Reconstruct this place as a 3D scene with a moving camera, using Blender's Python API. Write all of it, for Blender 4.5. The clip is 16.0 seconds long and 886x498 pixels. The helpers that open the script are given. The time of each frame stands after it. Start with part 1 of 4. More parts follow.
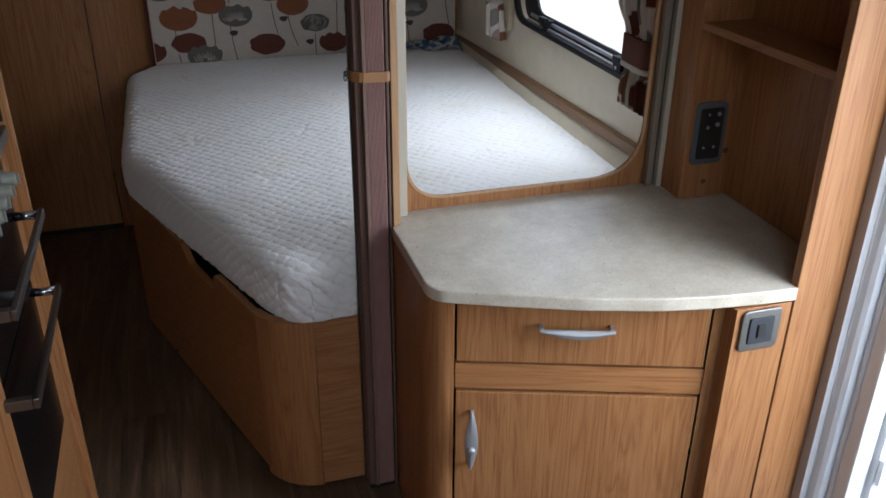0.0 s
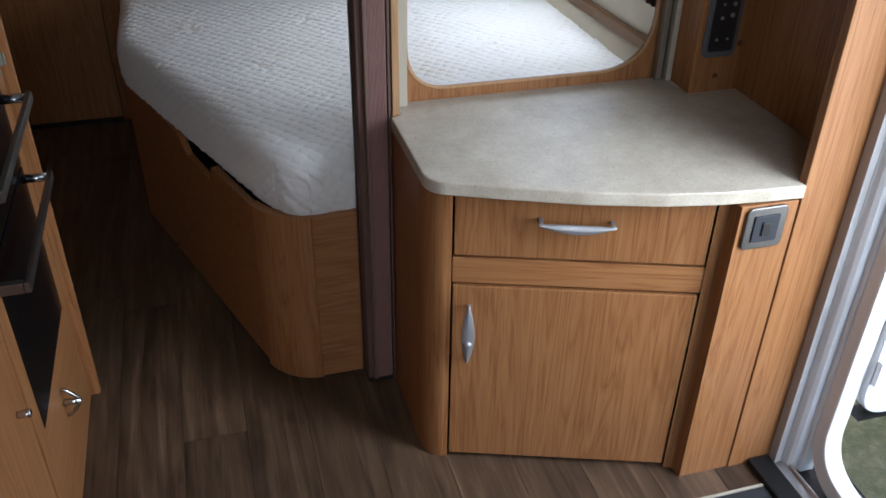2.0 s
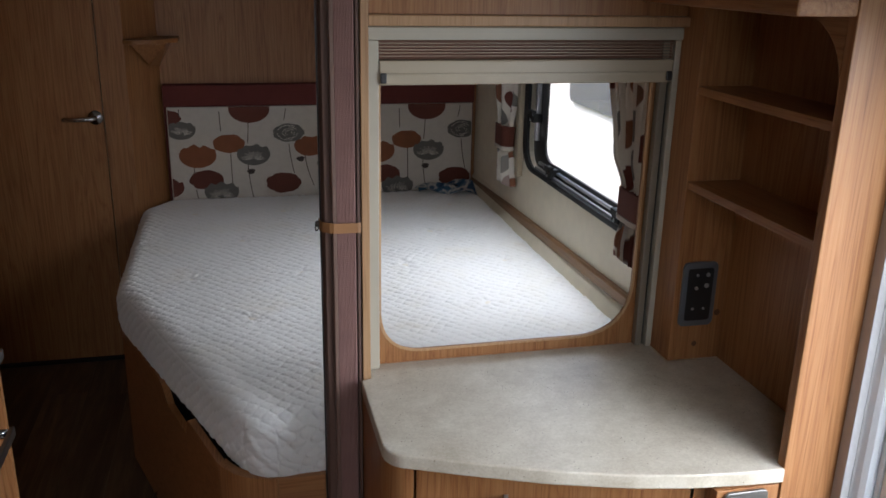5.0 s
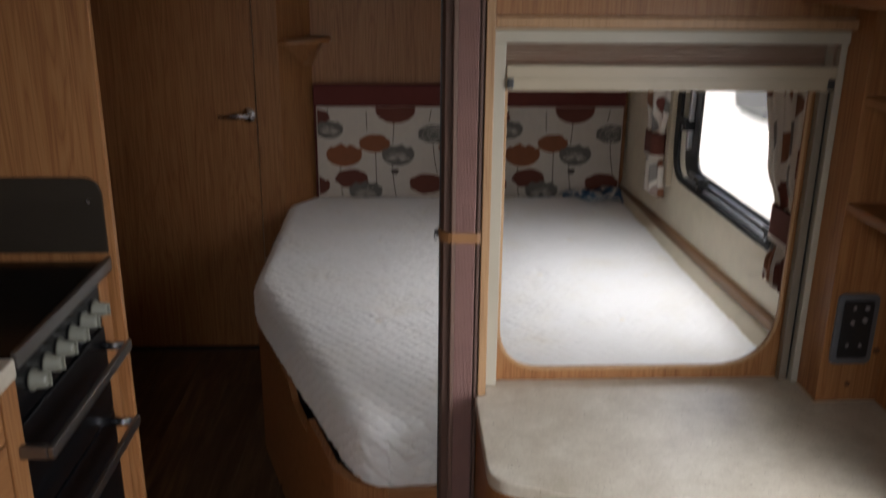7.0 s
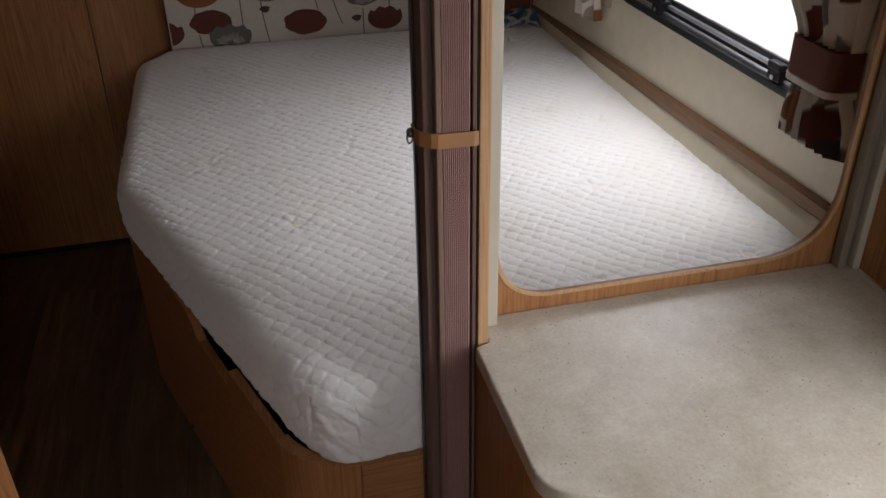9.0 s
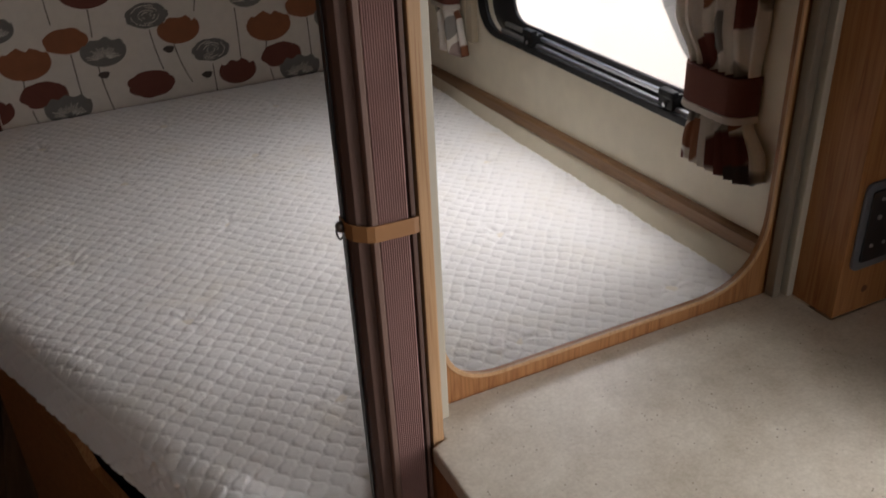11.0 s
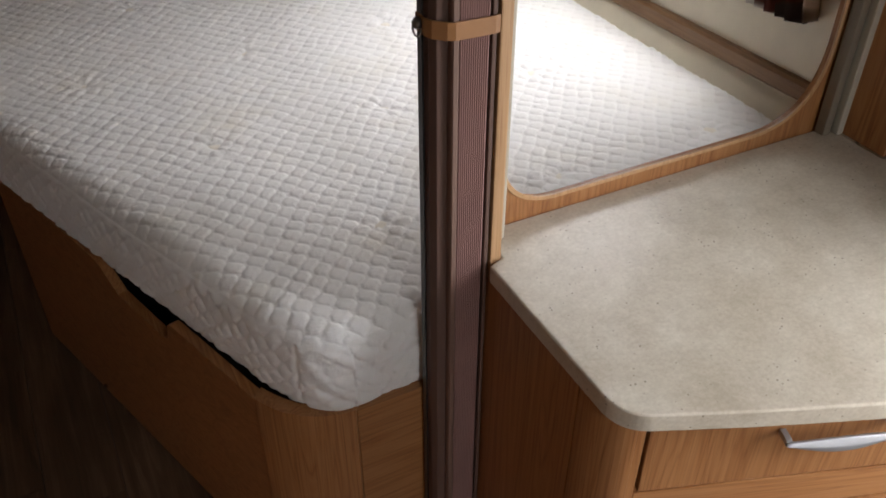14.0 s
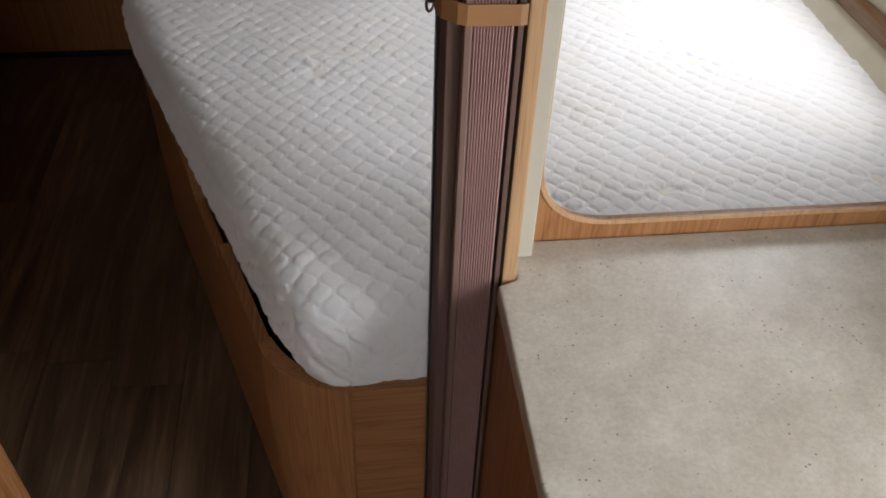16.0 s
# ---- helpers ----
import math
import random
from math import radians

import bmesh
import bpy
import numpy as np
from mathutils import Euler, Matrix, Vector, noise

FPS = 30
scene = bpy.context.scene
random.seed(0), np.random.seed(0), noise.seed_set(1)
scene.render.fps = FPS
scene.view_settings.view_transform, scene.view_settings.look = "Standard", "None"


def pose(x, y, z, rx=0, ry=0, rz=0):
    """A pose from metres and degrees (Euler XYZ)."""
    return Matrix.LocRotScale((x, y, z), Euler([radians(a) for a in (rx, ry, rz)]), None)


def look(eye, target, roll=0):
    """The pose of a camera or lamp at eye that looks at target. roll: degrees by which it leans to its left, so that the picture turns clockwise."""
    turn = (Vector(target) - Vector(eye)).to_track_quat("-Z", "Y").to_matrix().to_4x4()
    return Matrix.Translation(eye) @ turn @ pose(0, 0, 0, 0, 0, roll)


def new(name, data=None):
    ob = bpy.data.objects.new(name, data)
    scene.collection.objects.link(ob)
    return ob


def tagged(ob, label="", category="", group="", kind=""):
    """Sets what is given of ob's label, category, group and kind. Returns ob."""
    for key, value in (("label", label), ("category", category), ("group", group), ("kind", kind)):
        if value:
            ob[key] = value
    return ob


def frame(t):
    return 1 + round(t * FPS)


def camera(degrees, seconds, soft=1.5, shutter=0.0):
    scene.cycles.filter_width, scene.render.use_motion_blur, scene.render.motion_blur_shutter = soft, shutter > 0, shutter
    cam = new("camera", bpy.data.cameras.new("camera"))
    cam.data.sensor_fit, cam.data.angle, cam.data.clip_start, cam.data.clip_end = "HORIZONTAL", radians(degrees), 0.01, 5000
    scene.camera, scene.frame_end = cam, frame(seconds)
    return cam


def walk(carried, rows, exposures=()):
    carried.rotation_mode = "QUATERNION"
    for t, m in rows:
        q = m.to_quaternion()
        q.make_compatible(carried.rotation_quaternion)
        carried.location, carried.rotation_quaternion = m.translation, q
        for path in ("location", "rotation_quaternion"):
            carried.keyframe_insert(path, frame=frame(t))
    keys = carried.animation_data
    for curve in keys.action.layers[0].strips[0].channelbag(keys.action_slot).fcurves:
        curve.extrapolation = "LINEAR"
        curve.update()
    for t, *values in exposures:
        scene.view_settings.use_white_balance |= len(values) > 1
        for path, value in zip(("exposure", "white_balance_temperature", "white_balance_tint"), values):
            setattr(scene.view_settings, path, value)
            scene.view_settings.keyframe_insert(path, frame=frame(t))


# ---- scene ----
cam = camera(54.4, 16.0, 1.6, 0.35)
PATH = [
    (0, (0.127, -0.095, 1.496), (0.654, 1.611, 0.593), 0.4),
    (0.5, (0.142, -0.097, 1.475), (0.651, 1.583, 0.517), 0.7),
    (1, (0.144, -0.088, 1.472), (0.638, 1.557, 0.447), 0.8),
    (1.5, (0.152, -0.088, 1.463), (0.633, 1.543, 0.411), 0.8),
    (2, (0.154, -0.084, 1.456), (0.63, 1.523, 0.365), 1.0),
    (2.5, (0.153, -0.089, 1.452), (0.629, 1.513, 0.354), 1.1),
    (3, (0.154, -0.093, 1.466), (0.643, 1.537, 0.415), 0.6),
    (3.5, (0.166, -0.099, 1.499), (0.684, 1.615, 0.607), 0.7),
    (4, (0.202, -0.098, 1.521), (0.705, 1.690, 0.7795), 0.5),
    (4.5, (0.246, -0.077, 1.5165), (0.720, 1.7475, 0.8505), 0.95),
    (6.9, (0.368, -0.009, 1.531), (0.511, 1.901, 0.957), 0.8),
    (7, (0.366, 0.007, 1.518), (0.463, 1.903, 0.888), 0.6),
    (7.5, (0.305, 0.15, 1.487), (0.441, 1.985, 0.705), -0.2),
    (8, (0.206, 0.332, 1.481), (0.544, 2.086, 0.58), -1.2),
    (10.3, (0.272, 0.676, 1.463), (0.746, 2.308, 0.409), -0.8),
    (10.5, (0.243, 0.696, 1.474), (0.815, 2.298, 0.423), -1.4),
    (11, (0.18, 0.729, 1.484), (0.91, 2.31, 0.501), -2.8),
    (11.5, (0.137, 0.758, 1.487), (0.995, 2.317, 0.575), -1.4),
    (12, (0.111, 0.765, 1.465), (0.96, 2.298, 0.501), -0.7),
    (12.5, (0.095, 0.77, 1.451), (0.907, 2.255, 0.386), 0.1),
    (13, (0.085, 0.765, 1.427), (0.872, 2.225, 0.309), 0.5),
    (13.5, (0.074, 0.765, 1.422), (0.839, 2.197, 0.254), 1.0),
    (14, (0.07, 0.77, 1.405), (0.786, 2.179, 0.18), 0.2),
    (14.5, (0.082, 0.786, 1.395), (0.753, 2.161, 0.107), 0.3),
    (15, (0.141, 0.802, 1.388), (0.713, 2.193, 0.07), -0.1),
    (15.5, (0.267, 0.827, 1.396), (0.621, 2.28, 0.069), 0.7),
    (16, (0.359, 0.847, 1.39), (0.551, 2.301, 0.03), 2.1),
]
walk(cam, [(t, look(eye, target, roll)) for t, eye, target, roll in PATH],
     exposures=[(0.0, 1.7, 6050, 13), (3.0, 1.7, 6050, 13), (4.7, 1.65, 6250, 14), (7.0, 1.64, 6850, 17), (8.2, 1.58, 6900, 18), (10.3, 1.55, 7000, 20), (11.5, 1.38, 7200, 20), (13.0, 1.68, 7050, 18), (15.0, 2.01, 6950, 17), (16.0, 1.93, 6750, 16)])

# ---- world and light ----
world = bpy.data.worlds.new("world")
scene.world = world
world.use_nodes = True
wn, wl = world.node_tree.nodes, world.node_tree.links
sky = wn.new("ShaderNodeTexSky")
sky.sky_type, sky.sun_disc = "NISHITA", False
sky.sun_elevation, sky.sun_rotation = radians(60), radians(245)
sky.dust_density, sky.ozone_density = 4.0, 0.6
wl.new(sky.outputs[0], wn["Background"].inputs["Color"])
wn["Background"].inputs["Strength"].default_value = 0.15

sun = new("sun", bpy.data.lights.new("sun", "SUN"))
sun.data.energy, sun.data.angle, sun.data.color = 1.5, radians(25), (1.0, 0.96, 0.9)
sun.matrix_world = look((-5, -1, 10), (0.5, 1.5, 0))


def area_lamp(name, eye, target, w, h, watts, colour, spread=180):
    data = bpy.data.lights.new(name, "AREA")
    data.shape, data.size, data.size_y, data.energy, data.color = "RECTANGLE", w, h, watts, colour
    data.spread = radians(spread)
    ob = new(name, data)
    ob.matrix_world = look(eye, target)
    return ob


DAY = (0.88, 0.955, 1.0)
area_lamp("bed_window_light", (1.302, 2.30, 1.46), (0.97, 2.15, 0.60), 0.85, 0.24, 1.32, DAY, 106)
area_lamp("door_light", (1.40, 0.56, 0.90), (0.72, 1.08, 0.45), 0.40, 1.2, 3.3, DAY, 116)
# fill lamp added under the closed ceiling, behind the start of the walk
area_lamp("ceiling_fill_lamp", (0.30, -0.60, 1.945), (0.50, 1.35, 0.15), 0.40, 0.40, 1.15, DAY, 85)
# lamp for an unseen, assumed front window, also behind the start of the walk
area_lamp("assumed_front_window_light", (0.215, -2.98, 1.32), (0.45, 1.30, 0.80), 1.50, 0.50, 0.7, DAY, 75)

# ---- materials ----


def material(name, rough=0.5, metal=0.0):
    m = bpy.data.materials.new(name)
    m.use_nodes = True
    b = m.node_tree.nodes["Principled BSDF"]
    b.inputs["Roughness"].default_value, b.inputs["Metallic"].default_value = rough, metal
    return m, m.node_tree.nodes, m.node_tree.links, b


def mapped(n, l, scale, coord="Object", turn=(0, 0, 0)):
    c, mp = n.new("ShaderNodeTexCoord"), n.new("ShaderNodeMapping")
    mp.inputs["Scale"].default_value = scale
    mp.inputs["Rotation"].default_value = [radians(a) for a in turn]
    l.new(c.outputs[coord], mp.inputs["Vector"])
    return mp.outputs[0]


def noise_node(n, l, vec, scale, detail=4.0, rough=0.55, distort=0.0):
    t = n.new("ShaderNodeTexNoise")
    t.inputs["Scale"].default_value, t.inputs["Detail"].default_value = scale, detail
    t.inputs["Roughness"].default_value, t.inputs["Distortion"].default_value = rough, distort
    l.new(vec, t.inputs["Vector"])
    return t.outputs["Fac"]


def ramp(n, l, fac, stops):
    r = n.new("ShaderNodeValToRGB")
    while len(r.color_ramp.elements) < len(stops):
        r.color_ramp.elements.new(0.5)
    for e, (p, c) in zip(r.color_ramp.elements, stops):
        e.position, e.color = p, (*c, 1)
    l.new(fac, r.inputs[0])
    return r.outputs[0]


def mix(n, l, fac, a, b, kind="MIX"):
    x = n.new("ShaderNodeMix")
    x.data_type, x.blend_type = "RGBA", kind
    for sock, v in ((x.inputs[0], fac), (x.inputs[6], a), (x.inputs[7], b)):
        if isinstance(v, (int, float)):
            sock.default_value = v
        elif isinstance(v, tuple):
            sock.default_value = (*v, 1)
        else:
            l.new(v, sock)
    return x.outputs[2]


def bump(n, l, b, height, strength, distance=0.002):
    u = n.new("ShaderNodeBump")
    u.inputs["Strength"].default_value, u.inputs["Distance"].default_value = strength, distance
    l.new(height, u.inputs["Height"])
    l.new(u.outputs[0], b.inputs["Normal"])


def wood(name, along, dark=(0.158, 0.056, 0.020), mid=(0.292, 0.127, 0.046), light=(0.40, 0.200, 0.086), rough=0.42, heading=0.0):
    """Cherry laminate; along: the axis of the grain; heading: turns that axis about the upright."""
    m, n, l, b = material(name, rough)
    k = "xyz".index(along)

    def stretched(across, length):
        mp = n.new("ShaderNodeMapping")
        scale = [across, across, across]
        scale[k] = length
        mp.inputs["Scale"].default_value = scale
        l.new(mapped(n, l, (1, 1, 1), turn=(0, 0, heading)), mp.inputs["Vector"])
        return mp.outputs[0]

    g = noise_node(n, l, stretched(11.0, 0.55), 1.6, 3.0, 0.5, 1.6)
    w = n.new("ShaderNodeMath")
    w.operation = "MULTIPLY"
    l.new(g, w.inputs[0])
    w.inputs[1].default_value = 15.0
    p = n.new("ShaderNodeMath")
    p.operation = "PINGPONG"
    l.new(w.outputs[0], p.inputs[0])
    p.inputs[1].default_value = 1.0
    f = noise_node(n, l, stretched(210.0, 2.2), 1.0, 5.0, 0.65)
    c1 = ramp(n, l, p.outputs[0], [(0.0, tuple(0.75 * a + 0.25 * c for a, c in zip(dark, mid))), (0.3, mid), (1.0, tuple(0.65 * a + 0.35 * c for a, c in zip(light, mid)))])
    c2 = ramp(n, l, f, [(0.20, dark), (0.5, mid), (0.82, light)])
    c = mix(n, l, 0.50, c1, c2)
    pores = noise_node(n, l, stretched(520.0, 7.0), 1.0, 3.0, 0.6)
    c = mix(n, l, 1.0, c, ramp(n, l, pores, [(0.32, (0.76, 0.70, 0.66)), (0.45, (1.0, 1.0, 1.0)), (0.68, (1.05, 1.045, 1.04))]), "MULTIPLY")
    info = n.new("ShaderNodeObjectInfo")
    tone = ramp(n, l, info.outputs["Random"], [(0.0, (0.90, 0.88, 0.86)), (1.0, (1.05, 1.04, 1.03))])
    c = mix(n, l, 1.0, c, tone, "MULTIPLY")
    l.new(c, b.inputs["Base Color"])
    bump(n, l, b, f, 0.05, 0.0004)
    b.inputs["Specular IOR Level"].default_value = 0.35
    return m


def speckled(name, base, other, scale, rough=0.5, strength=0.05, amount=0.5, metal=0.0, coord="Object"):
    m, n, l, b = material(name, rough, metal)
    v = mapped(n, l, (1, 1, 1), coord)
    a = noise_node(n, l, v, scale, 5.0, 0.6)
    big = noise_node(n, l, v, scale / 14, 3.0, 0.5)
    c = mix(n, l, a, base, other)
    c = mix(n, l, amount, c, ramp(n, l, big, [(0.35, tuple(x * 0.86 for x in base)), (0.65, tuple(min(1, x * 1.08) for x in base))]))
    l.new(c, b.inputs["Base Color"])
    if strength:
        bump(n, l, b, a, strength, 0.001)
    return m


WOOD_Z, WOOD_X, WOOD_Y = wood("cherry_laminate_upright", "z"), wood("cherry_laminate_across", "x"), wood("cherry_laminate_lengthwise", "y")
WOOD_FRONT = wood("cherry_laminate_dresser_front", "x", heading=19.2)
EDGE_Z = wood("pale_edge_strip", "z", (0.30, 0.165, 0.08), (0.42, 0.25, 0.13), (0.5, 0.315, 0.175))
TRIM_Y = wood("brown_trim", "y", (0.17, 0.088, 0.04), (0.23, 0.125, 0.06), (0.29, 0.165, 0.085), 0.45)
CREAM_WALL = speckled("cream_wallboard", (0.70, 0.63, 0.49), (0.74, 0.67, 0.53), 260, 0.6, 0.12, 0.3)
# ceiling stays out of view; tone lowered so it bounces less light
CEIL = speckled("dimmed_ceiling_board", (0.62, 0.60, 0.55), (0.65, 0.63, 0.58), 220, 0.7, 0.1, 0.3)
PLASTIC_GREY = speckled("beige_grey_plastic", (0.38, 0.345, 0.275), (0.41, 0.375, 0.30), 120, 0.42, 0.02, 0.3)
TAUPE = speckled("taupe_plastic", (0.17, 0.14, 0.105), (0.19, 0.16, 0.12), 120, 0.45, 0.02, 0.3)
PLASTIC_CREAM = speckled("cream_plastic", (0.38, 0.315, 0.225), (0.41, 0.34, 0.245), 120, 0.4, 0.02, 0.3)
BROWN_METAL = speckled("brown_anodised_rail", (0.105, 0.062, 0.049), (0.125, 0.074, 0.058), 90, 0.55, 0.02, 0.4)
EDGE_BROWN = speckled("warm_brown_profile", (0.155, 0.090, 0.068), (0.18, 0.105, 0.08), 90, 0.6, 0.02, 0.4)
BROWN_METAL.node_tree.nodes["Principled BSDF"].inputs["Specular IOR Level"].default_value = 0.2
PLEAT = speckled("mauve_pleated_fabric", (0.225, 0.122, 0.106), (0.265, 0.148, 0.128), 300, 0.85, 0.15, 0.4)
BLIND = speckled("brown_pleated_blind", (0.34, 0.18, 0.13), (0.39, 0.21, 0.155), 300, 0.8, 0.1, 0.4)
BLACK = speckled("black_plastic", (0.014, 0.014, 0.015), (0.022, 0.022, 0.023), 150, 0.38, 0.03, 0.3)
# real black rubber, and the black put into gaps in place of shade
RUBBER_AND_SHADE = speckled("black_rubber_and_shade", (0.009, 0.009, 0.0095), (0.016, 0.016, 0.016), 90, 0.5, 0.1, 0.4)
RUBBER_AND_SHADE.node_tree.nodes["Principled BSDF"].inputs["Specular IOR Level"].default_value = 0.25
MAT = speckled("charcoal_ribbed_mat", (0.016, 0.017, 0.020), (0.032, 0.033, 0.037), 240, 0.9, 0.4, 0.4)
ALU = speckled("satin_aluminium", (0.62, 0.63, 0.65), (0.68, 0.69, 0.70), 60, 0.34, 0.02, 0.3, 1.0)
SATIN = speckled("satin_silver_paint", (0.33, 0.33, 0.34), (0.38, 0.38, 0.39), 90, 0.42, 0.02, 0.3, 0.6)
CHROME = speckled("chrome", (0.52, 0.52, 0.53), (0.56, 0.56, 0.57), 40, 0.22, 0.0, 0.2, 1.0)
WHITE_GRP = speckled("white_gloss_bodywork", (0.80, 0.81, 0.82), (0.83, 0.84, 0.85), 20, 0.3, 0.0, 0.3)
STRAP = speckled("tan_leather", (0.27, 0.125, 0.047), (0.32, 0.15, 0.058), 180, 0.5, 0.15, 0.5)
RED_CLOTH = speckled("maroon_cloth", (0.10, 0.016, 0.012), (0.135, 0.022, 0.016), 420, 0.85, 0.25, 0.4)
CREAM_CLOTH = speckled("cream_cloth", (0.49, 0.435, 0.375), (0.55, 0.495, 0.43), 520, 0.9, 0.25, 0.3)
PRINT_RED = speckled("dark_red_print", (0.105, 0.028, 0.017), (0.145, 0.040, 0.024), 420, 0.9, 0.2, 0.4)
PRINT_RUST = speckled("rust_print", (0.20, 0.066, 0.026), (0.255, 0.090, 0.036), 420, 0.9, 0.2, 0.5)
PRINT_GREY = speckled("grey_print", (0.115, 0.105, 0.093), (0.165, 0.152, 0.135), 420, 0.9, 0.2, 0.5)
PRINT_DARK = speckled("dark_stem_print", (0.05, 0.035, 0.03), (0.075, 0.055, 0.045), 420, 0.9, 0.1, 0.4)
BUTTON = speckled("cream_felt_button", (0.76, 0.71, 0.62), (0.80, 0.75, 0.66), 400, 0.9, 0.2, 0.4)
ENAMEL = speckled("black_enamel", (0.004, 0.004, 0.0045), (0.006, 0.006, 0.007), 60, 0.2, 0.0, 0.3)
ENAMEL.node_tree.nodes["Principled BSDF"].inputs["Specular IOR Level"].default_value = 0.16
KNOB = speckled("ivory_knob", (0.17, 0.17, 0.14), (0.2, 0.2, 0.165), 90, 0.35, 0.0, 0.3)
STEEL = speckled("brushed_steel", (0.20, 0.19, 0.185), (0.25, 0.24, 0.235), 160, 0.38, 0.03, 0.3, 1.0)
PRINT_KNOT = speckled("dark_knot", (0.10, 0.036, 0.015), (0.15, 0.055, 0.022), 200, 0.5, 0.0, 0.5)
FRAME = speckled("pale_anodised_frame", (0.74, 0.77, 0.80), (0.79, 0.82, 0.85), 70, 0.34, 0.02, 0.3, 0.05)
POST_GREY = speckled("matt_grey_aluminium", (0.40, 0.39, 0.39), (0.45, 0.44, 0.44), 80, 0.45, 0.02, 0.3)
DECAL_RED = speckled("red_decal", (0.30, 0.03, 0.045), (0.34, 0.04, 0.055), 30, 0.35, 0.0, 0.3)
DECAL_GREY = speckled("grey_decal", (0.16, 0.17, 0.185), (0.19, 0.2, 0.215), 30, 0.35, 0.0, 0.3)
TINT = speckled("tinted_window", (0.11, 0.12, 0.14), (0.13, 0.14, 0.16), 10, 0.12, 0.0, 0.3)


def make_worktop():
    m, n, l, b = material("stone_effect_laminate", 0.3)
    v = mapped(n, l, (1, 1, 1))
    cloud = noise_node(n, l, v, 16, 5, 0.6)
    fine = noise_node(n, l, v, 190, 4, 0.7)
    base = ramp(n, l, cloud, [(0.3, (0.43, 0.375, 0.295)), (0.5, (0.515, 0.46, 0.375)), (0.72, (0.60, 0.55, 0.465))])
    grain = ramp(n, l, fine, [(0.35, (0.88, 0.865, 0.84)), (0.65, (1.04, 1.04, 1.035))])
    c = mix(n, l, 1.0, base, grain, "MULTIPLY")
    vo = n.new("ShaderNodeTexVoronoi")
    vo.inputs["Scale"].default_value = 115
    l.new(v, vo.inputs["Vector"])
    few = noise_node(n, l, v, 34, 2, 0.5)
    spot = ramp(n, l, vo.outputs["Distance"], [(0.10, (1, 1, 1)), (0.17, (0, 0, 0))])
    gate = ramp(n, l, few, [(0.50, (0, 0, 0)), (0.58, (1, 1, 1))])
    s = mix(n, l, 1.0, spot, gate, "MULTIPLY")
    c = mix(n, l, s, c, (0.16, 0.125, 0.09))
    l.new(c, b.inputs["Base Color"])
    r = ramp(n, l, cloud, [(0.3, (0.30, 0.30, 0.30)), (0.7, (0.42, 0.42, 0.42))])
    l.new(r, b.inputs["Roughness"])
    bump(n, l, b, fine, 0.12, 0.0005)
    return m


def make_quilt():
    m, n, l, b = material("white_quilted_knit", 0.95)
    v = mapped(n, l, (1, 1, 1))
    yarn = noise_node(n, l, v, 650, 3, 0.7)
    stain = noise_node(n, l, v, 5.5, 5, 0.62)
    cloud = noise_node(n, l, v, 1.7, 3, 0.5)
    c = ramp(n, l, stain, [(0.50, (0.78, 0.765, 0.74)), (0.66, (0.755, 0.725, 0.665)), (0.78, (0.66, 0.585, 0.47))])
    c = mix(n, l, 0.35, c, ramp(n, l, cloud, [(0.3, (0.70, 0.69, 0.67)), (0.7, (0.82, 0.81, 0.79))]))
    l.new(c, b.inputs["Base Color"])
    crease = noise_node(n, l, mapped(n, l, (1, 1.7, 1)), 95, 4, 0.6, 1.4)
    both = n.new("ShaderNodeMath")
    both.operation = "MULTIPLY_ADD"
    l.new(crease, both.inputs[0])
    both.inputs[1].default_value = 1.6
    l.new(yarn, both.inputs[2])
    bump(n, l, b, both.outputs[0], 0.45, 0.0012)
    b.inputs["Sheen Weight"].default_value = 0.25
    return m


def make_plank():
    m, n, l, b = material("brown_oak_vinyl", 0.42)
    info = n.new("ShaderNodeObjectInfo")
    c0 = n.new("ShaderNodeTexCoord")
    sh = n.new("ShaderNodeVectorMath")
    sh.operation = "MULTIPLY_ADD"
    l.new(info.outputs["Random"], sh.inputs[0])
    sh.inputs[1].default_value = (7.0, 11.0, 5.0)
    l.new(c0.outputs["Object"], sh.inputs[2])
    mp = n.new("ShaderNodeMapping")
    mp.inputs["Scale"].default_value = (46, 2.4, 10)
    l.new(sh.outputs[0], mp.inputs["Vector"])
    g = noise_node(n, l, mp.outputs[0], 1.0, 6, 0.68, 0.6)
    mp2 = n.new("ShaderNodeMapping")
    mp2.inputs["Scale"].default_value = (9, 1.8, 4)
    l.new(sh.outputs[0], mp2.inputs["Vector"])
    big = noise_node(n, l, mp2.outputs[0], 1.0, 3, 0.5, 1.5)
    c = ramp(n, l, g, [(0.32, (0.020, 0.011, 0.0065)), (0.5, (0.074, 0.044, 0.0255)), (0.68, (0.195, 0.125, 0.077))])
    c = mix(n, l, 0.45, c, ramp(n, l, big, [(0.35, (0.028, 0.016, 0.010)), (0.65, (0.145, 0.091, 0.055))]))
    tone = ramp(n, l, info.outputs["Random"], [(0.0, (0.72, 0.70, 0.68)), (1.0, (1.2, 1.18, 1.15))])
    l.new(mix(n, l, 1.0, c, tone, "MULTIPLY"), b.inputs["Base Color"])
    bump(n, l, b, g, 0.2, 0.0006)
    return m


